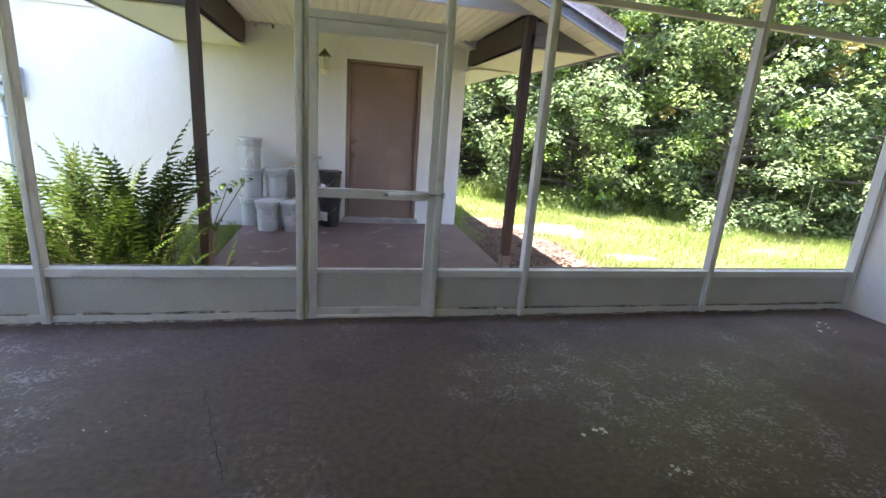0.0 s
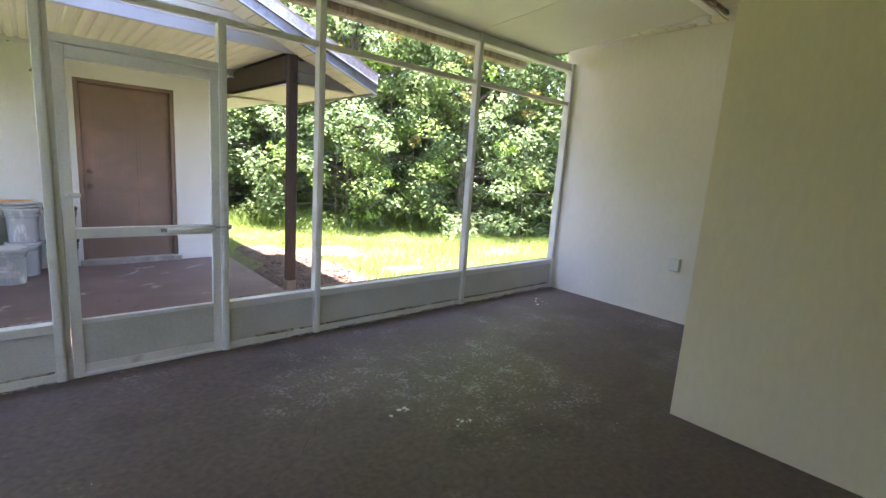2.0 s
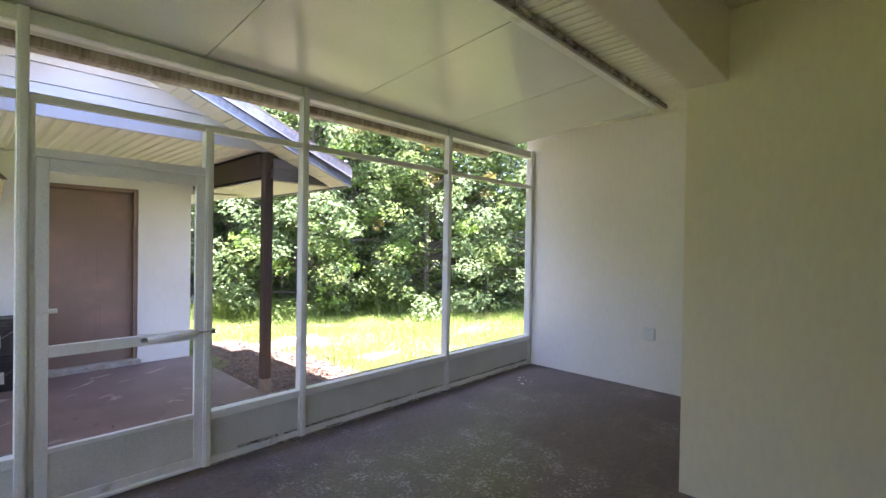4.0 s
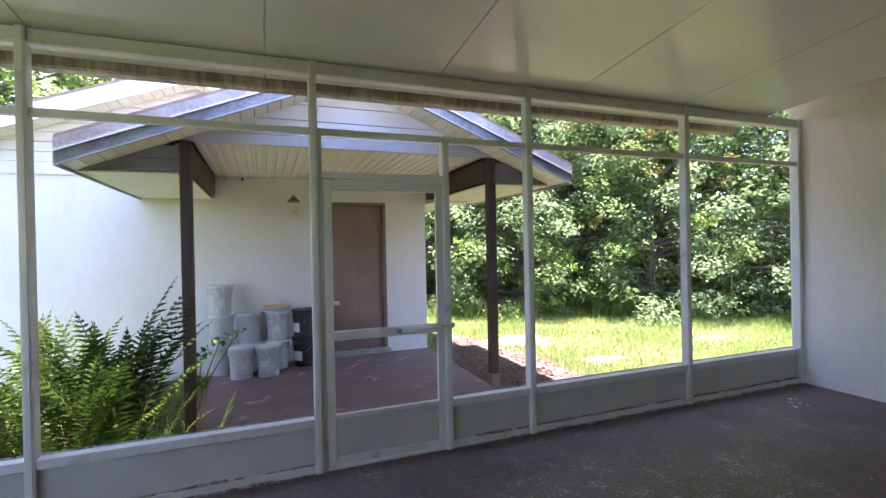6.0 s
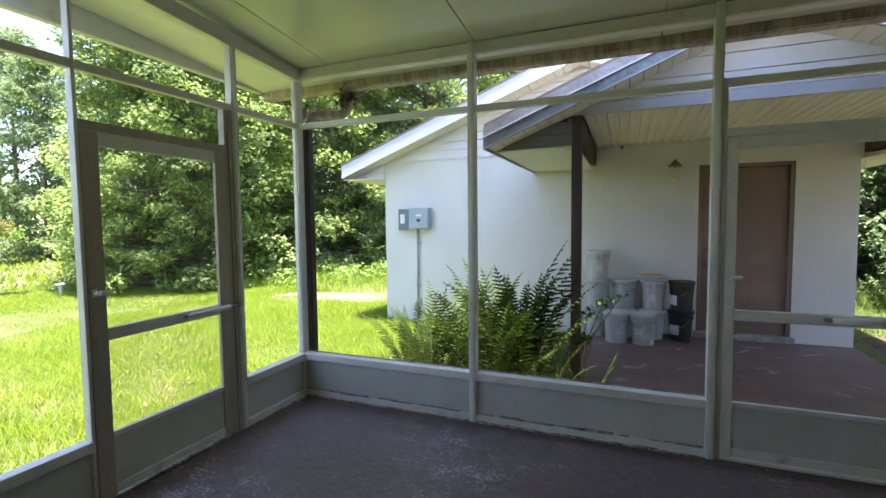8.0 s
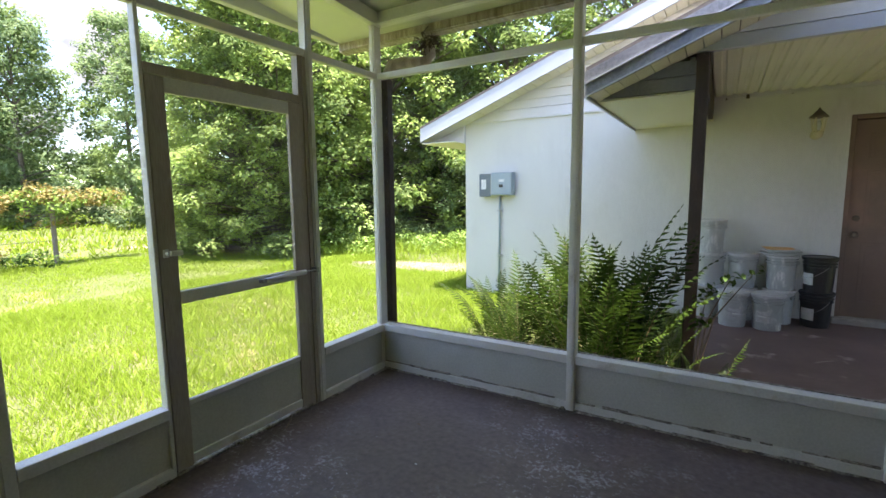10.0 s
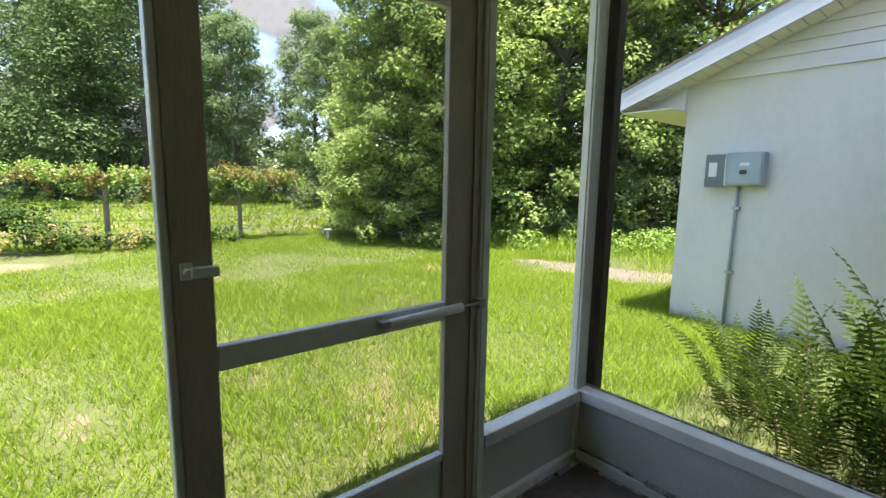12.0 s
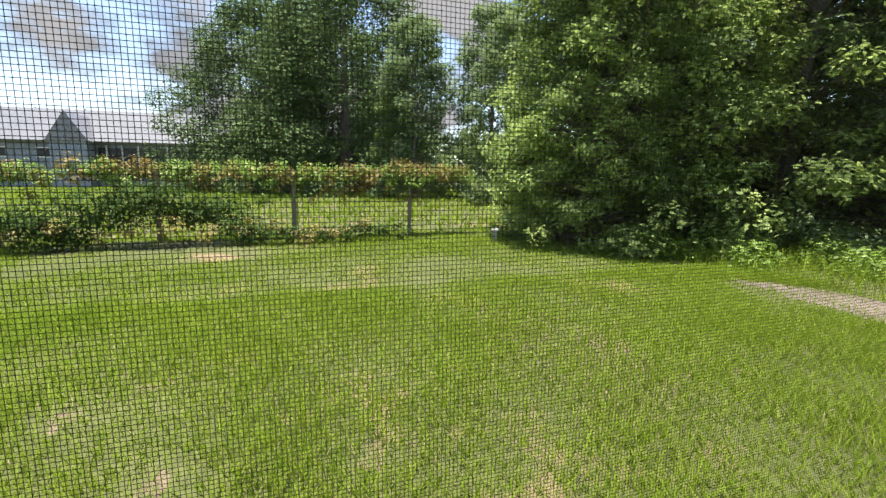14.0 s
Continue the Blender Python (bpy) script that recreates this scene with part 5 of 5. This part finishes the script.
def open_ground(x, y):
    enclosure = (x > XL - 0.15) & (y < YA + 0.15)
    slab = (x > -0.9) & (x < 2.04) & (y < YB + 0.1) & (y > 0)
    block = (x > X0 - 0.02) & (x < X1 + 0.02) & (y > YB - 0.02) & (y < 13.2)
    mulch = (((x - 2.6) / 0.6) ** 2 + ((y - 5.6) / 2.1) ** 2) < 1
    sandy = ((((x - 3.6) / 0.6) ** 2 + ((y - 6.9) / 0.4) ** 2) < 1) | ((((x - 4.0) / 0.35) ** 2 + ((y - 5.3) / 0.16) ** 2) < 1) | ((((x + 5.7) / 1.8) ** 2 + ((y - 8.4 - 0.2 * (x + 5.7)) / 0.75) ** 2) < 1 + 0.25 * np.sin(x * 5) * np.sin(y * 9))
    bare = sum(p * np.exp(-(((x - cx) / rx * 1.1) ** 2 + ((y - cy) / ry) ** 2)) for cx, cy, rx, ry, p in BARE)
    bare *= 0.75 + 0.35 * np.sin(x * 9 + 3 * np.sin(y * 7)) * np.cos(y * 8)
    return ~((np.sin(x * 1277 + y * 3391) * 43758.5) % 1 < bare) & ~(enclosure | slab | block | mulch) & ~(sandy & (np.sin(x * 91 + y * 57) > -0.6))


grass("lawn", 240000, -8.5, XL, -3.0, 9.0, 0.035, 0.125, 0.004, 101, M_GRASS, open_ground, "bright green uncut lawn grass beside the porch")
grass("lawn", 170000, -14.5, -8.0, -8.0, 10.0, 0.03, 0.07, 0.006, 102, M_GRASS, open_ground, "bright green lawn grass towards the fence")
grass("lawn", 150000, XL, 12.0, YA, 12.0, 0.04, 0.15, 0.004, 103, M_GRASS_TONED, open_ground, "sunlit green grass around the patio")
grass("tall_weeds", 14000, 2.2, 12.0, 7.5, 12.0, 0.2, 0.5, 0.007, 104, M_GRASS_TONED, lambda x, y: open_ground(x, y) & (np.abs(y - (11.2 - 0.5 * (x - 2.2))) < 1.0), "taller weeds before the trees")
grass("tall_weeds", 16000, -12, -4.1, 7.0, 16.0, 0.15, 0.4, 0.006, 105, M_GRASS, lambda x, y: open_ground(x, y) & (y > 8.6), "taller weeds beside the sandy path")
grass("field", 60000, -58, -13.7, -30, 20, 0.1, 0.25, 0.03, 106, M_GRASS, lambda x, y: x < 0, "open grass field behind the fence")
grass("dry_grass", 9000, -8.5, XL, -2.0, 8.0, 0.04, 0.1, 0.003, 107, M_DRY, open_ground, "scattered dry straw-coloured blades in the lawn")


# ---- litter ----
def litter(name, n, inside, z, size, seed, label, mat=M_LITTER):
    rng = np.random.default_rng(seed)
    p = np.array([(*inside(rng), z + rng.uniform(0.003, 0.012)) for _ in range(n)])
    nn = rng.normal(size=(n, 3)) * 0.25 + (0, 0, 1)
    nn /= np.linalg.norm(nn, axis=1)[:, None]
    v, f = leaf_quads(p, nn, size * rng.uniform(0.5, 1.4, n), rng)
    tagged(raw_mesh(name, v, f, mat, None, kind="stuff"), label, "litter")


litter("fallen_leaves", 2400, lambda r: (2.7 + r.normal() * 0.36, 5.6 + r.normal() * 0.8), GROUND + 0.02, 0.05, 111, "brown fallen leaves on the mulch beside the slab")
litter("fallen_leaves", 40, lambda r: (r.uniform(-0.8, 1.9), r.uniform(3.5, 6.6)), PATIO, 0.03, 112, "few dry leaves scattered on the patio slab")
litter("floor_debris", 60, lambda r: (r.uniform(-2.8, 4.8), YA - abs(r.normal()) * 0.5 - 0.02), 0.0, 0.018, 113, "small dry crumbs on the porch floor along the screens")
litter("paint_flakes", 30, lambda r: (r.uniform(-2.5, 3.5), r.uniform(1.0, 3.2)), 0.0, 0.012, 114, "tiny pale flakes on the porch floor", M_LABEL)


# ---- grime along the base rails ----
def grime(points, z, seed, along):
    """A thin broken line of dirt; along is 'x' or 'y'."""
    rng = np.random.default_rng(seed)
    bm = bmesh.new()
    (a, b), fixed = points
    u = a
    while u < b:
        step = rng.uniform(0.04, 0.16)
        if rng.random() < 0.8:
            w, h = rng.uniform(0.008, 0.026), rng.uniform(0.003, 0.014)
            if along == "x":
                box(bm, u, min(u + step, b), fixed - w, fixed + 0.002, z, z + h, bevel=0.0015)
            else:
                box(bm, fixed - 0.002, fixed + w, u, min(u + step, b), z, z + h, bevel=0.0015)
        u += step * 0.96
    tagged(part("grime", bm, M_GRIME_SHADE, None, kind="stuff"), "broken line of dark dirt and old sealant along the base rail", "dirt")


for k, (a, b) in enumerate(bays):
    grime(((a + 0.01, b - 0.01), YA - 0.008), 0.001, 120 + k, "x")
    grime(((a + 0.01, b - 0.01), YC - 0.007), 0.0535, 130 + k, "x")
grime(((2.66, 3.27), XC + 0.034), 0.001, 140, "y")
grime(((1.06, 1.60), XC + 0.034), 0.001, 141, "y")

grass("dry_grass", 24000, 1.8, 9.0, YA, 9.5, 0.02, 0.07, 0.0035, 108, M_DRY, open_ground, "pale dry blades among the short grass by the patio")
grass("dry_grass", 5000, -7.4, -4.6, 3.4, 5.0, 0.03, 0.09, 0.0035, 109, M_DRY, lambda x, y: open_ground(x, y) & ((((x + 6.0) / 1.3) ** 2 + ((y - 4.2) / 0.6) ** 2) < 1), "thin dry reddish patch in the lawn")


# ---- cracks and flaked paint on the floor ----
def crack(points, seed):
    rng = np.random.default_rng(seed)
    bm = bmesh.new()
    for (xa, ya), (xb, yb) in zip(points, points[1:]):
        n = max(2, int(math.hypot(xb - xa, yb - ya) / 0.05))
        prev = None
        for k in range(n + 1):
            u = k / n
            x, y = xa + (xb - xa) * u + rng.normal() * 0.006, ya + (yb - ya) * u + rng.normal() * 0.006
            w = rng.uniform(0.0012, 0.003)
            pair = [bm.verts.new((x - w, y, 0.0008)), bm.verts.new((x + w, y, 0.0008))]
            if prev:
                bm.faces.new((prev[0], prev[1], pair[1], pair[0]))
            prev = pair
    tagged(part("floor_crack", bm, M_BLACK, None, kind="stuff"), "thin dark crack in the painted concrete", "crack")


crack([(1.60, 2.92), (1.36, 2.57), (1.2, 2.17), (0.9, 1.84), (0.64, 1.69), (0.3, 1.62)], 150)
crack([(-0.35, 2.5), (-0.22, 2.1), (-0.1, 1.8)], 151)


def flakes(cx, cy, n, spread, size, seed):
    rng = np.random.default_rng(seed)
    p = np.stack([cx + rng.normal(size=n) * spread, cy + rng.normal(size=n) * spread * 0.7, rng.uniform(0.0015, 0.004, n)], 1)
    nn = rng.normal(size=(n, 3)) * 0.06 + (0, 0, 1)
    nn /= np.linalg.norm(nn, axis=1)[:, None]
    v, f = leaf_quads(p, nn, size * rng.uniform(0.4, 1.5, n), rng, 0.8)
    tagged(raw_mesh("paint_flakes", v, f, M_LABEL, None, kind="stuff"), "small pale flakes of peeled floor paint", "flakes")


flakes(1.56, 1.9, 9, 0.04, 0.022, 152)
flakes(1.74, 1.61, 8, 0.04, 0.02, 153)
flakes(4.2, 2.94, 9, 0.09, 0.035, 154)
flakes(-0.75, 2.3, 9, 0.12, 0.01, 155)
rng = np.random.default_rng(156)
n = 60
p = np.stack([np.full(n, XR - 0.0015), rng.uniform(1.1, 3.1, n), 0.04 + np.abs(rng.normal(size=n)) * 0.13], 1)
nn = rng.normal(size=(n, 3)) * 0.05 + (-1, 0, 0)
nn /= np.linalg.norm(nn, axis=1)[:, None]
v, f = leaf_quads(p, nn, 0.022 * rng.uniform(0.4, 1.6, n), rng, 0.7)
tagged(raw_mesh("peeled_paint", v, f, M_SOFFIT, None, kind="stuff"), "small chips of peeling paint low on the stucco wall", "chips")

# ---- sprays of colour in the woods ----
rng = np.random.default_rng(161)
bush("creeper", "reddish-tinged creeper sprays over the trees", "creeper", "", [(4.6 + 0.6 * k + rng.normal() * 0.3, 9.5 - 0.42 * k + rng.normal() * 0.2, rng.uniform(1.2, 4.2), rng.uniform(0.3, 0.6)) for k in range(12)], 300, 0.09, M_RUST, 162)
bush("creeper", "bright green creeper hanging over the trees", "creeper", "", [(3.8 + 0.5 * k + rng.normal() * 0.3, 10.2 - 0.38 * k + rng.normal() * 0.2, rng.uniform(0.8, 4.5), rng.uniform(0.4, 0.9)) for k in range(16)], 300, 0.09, M_VINE, 163)


# ---- dripped relief of the stucco, patio scuffs ----
def drips(n, x0, x1, z0, z1, y, seed):
    rng = np.random.default_rng(seed)
    x, z = rng.uniform(x0, x1, n), rng.uniform(z0, z1, n)
    z -= 0.1 * np.sin(x * 5)
    w, h, d = rng.uniform(0.002, 0.0055, n), rng.uniform(0.015, 0.06, n), rng.uniform(0.003, 0.007, n)
    o = np.zeros(n)
    P = [np.stack([x - w, y + o, z], 1), np.stack([x, y + o, z - h], 1), np.stack([x + w, y + o, z], 1), np.stack([x, y + o, z + h * 0.6], 1), np.stack([x, y - d, z - h * 0.3], 1)]
    v = np.stack(P, 1).reshape(-1, 3)
    i = np.arange(n)[:, None] * 5
    f = np.concatenate([i + np.array([t]) for t in ([0, 1, 4], [1, 2, 4], [2, 3, 4], [3, 0, 4])], 0)
    tagged(raw_mesh("stucco_drips", v, f, M_WALL, None, kind="stuff"), "small raised vertical drips in the painted stucco", "stucco texture")


drips(1500, -0.85, DX0 - 0.02, 0.9, 1.95, YB + 0.0005, 171)
drips(300, DX1 + 0.02, 2.02, 0.4, 2.0, YB + 0.0005, 172)
drips(1600, -3.95, -0.95, 0.3, 2.1, YB + 0.0005, 173)


def scuff(cx, cy, length, width, turn, seed):
    """A thin worn streak of bare pale concrete on the slab."""
    rng = np.random.default_rng(seed)
    n = 14
    u = np.linspace(-0.5, 0.5, n)
    up = width * (0.3 + rng.random(n)) * np.cos(u * np.pi) ** 0.6
    dn = width * (0.3 + rng.random(n)) * np.cos(u * np.pi) ** 0.6
    c, s_ = math.cos(turn), math.sin(turn)
    bend = 0.12 * length * np.sin(u * 3 + seed)
    pts = [(a * length, b + o) for a, b, o in zip(u, up, bend)] + [(a * length, o - b) for a, b, o in reversed(list(zip(u, dn, bend)))]
    bm = bmesh.new()
    bm.faces.new([bm.verts.new((cx + c * px - s_ * py, cy + s_ * px + c * py, PATIO + 0.0015)) for px, py in pts])
    bmesh.ops.triangulate(bm, faces=bm.faces[:])
    bm.normal_update()
    for fc in bm.faces:
        if fc.normal.z < 0:
            fc.normal_flip()
    tagged(part("scuff", bm, M_SCUFF, kind="stuff"), "pale worn scuff in the slab's dark red paint", "scuff")


for k, (cx, cy, ln, wd, tn) in enumerate(((0.75, 6.1, 0.35, 0.02, 1.0), (0.95, 6.35, 0.22, 0.025, 0.1), (1.45, 6.2, 0.3, 0.018, 0.3), (0.85, 5.5, 0.16, 0.014, 0.2), (1.1, 5.95, 0.14, 0.012, 0.5),
                                          (0.62, 5.75, 0.12, 0.012, 0.7), (-0.3, 4.1, 0.16, 0.02, 0.3), (0.6, 4.4, 0.2, 0.01, 1.2), (1.5, 5.2, 0.18, 0.012, 2.0), (0.1, 5.2, 0.2, 0.01, 0.4))):
    scuff(cx, cy, ln, wd, tn, 180 + k)

bm = bmesh.new()
tube(bm, [(-2.925, 2.36, 0.012), (-2.90, 2.33, 0.02), (-2.865, 2.3, 0.024), (-2.83, 2.24, 0.012), (-2.82, 2.19, 0.006)], [0.004, 0.006, 0.007, 0.006, 0.003], 6)
tube(bm, [(-2.94, 2.42, 0.006), (-2.915, 2.3, 0.008), (-2.92, 2.05, 0.005), (-2.93, 1.8, 0.005)], [0.002, 0.003, 0.003, 0.002], 5)
tagged(part("torn_seal", bm, M_WOODPOST, smooth=True), "torn pale rubber seal curling from under the screen door", "door seal")
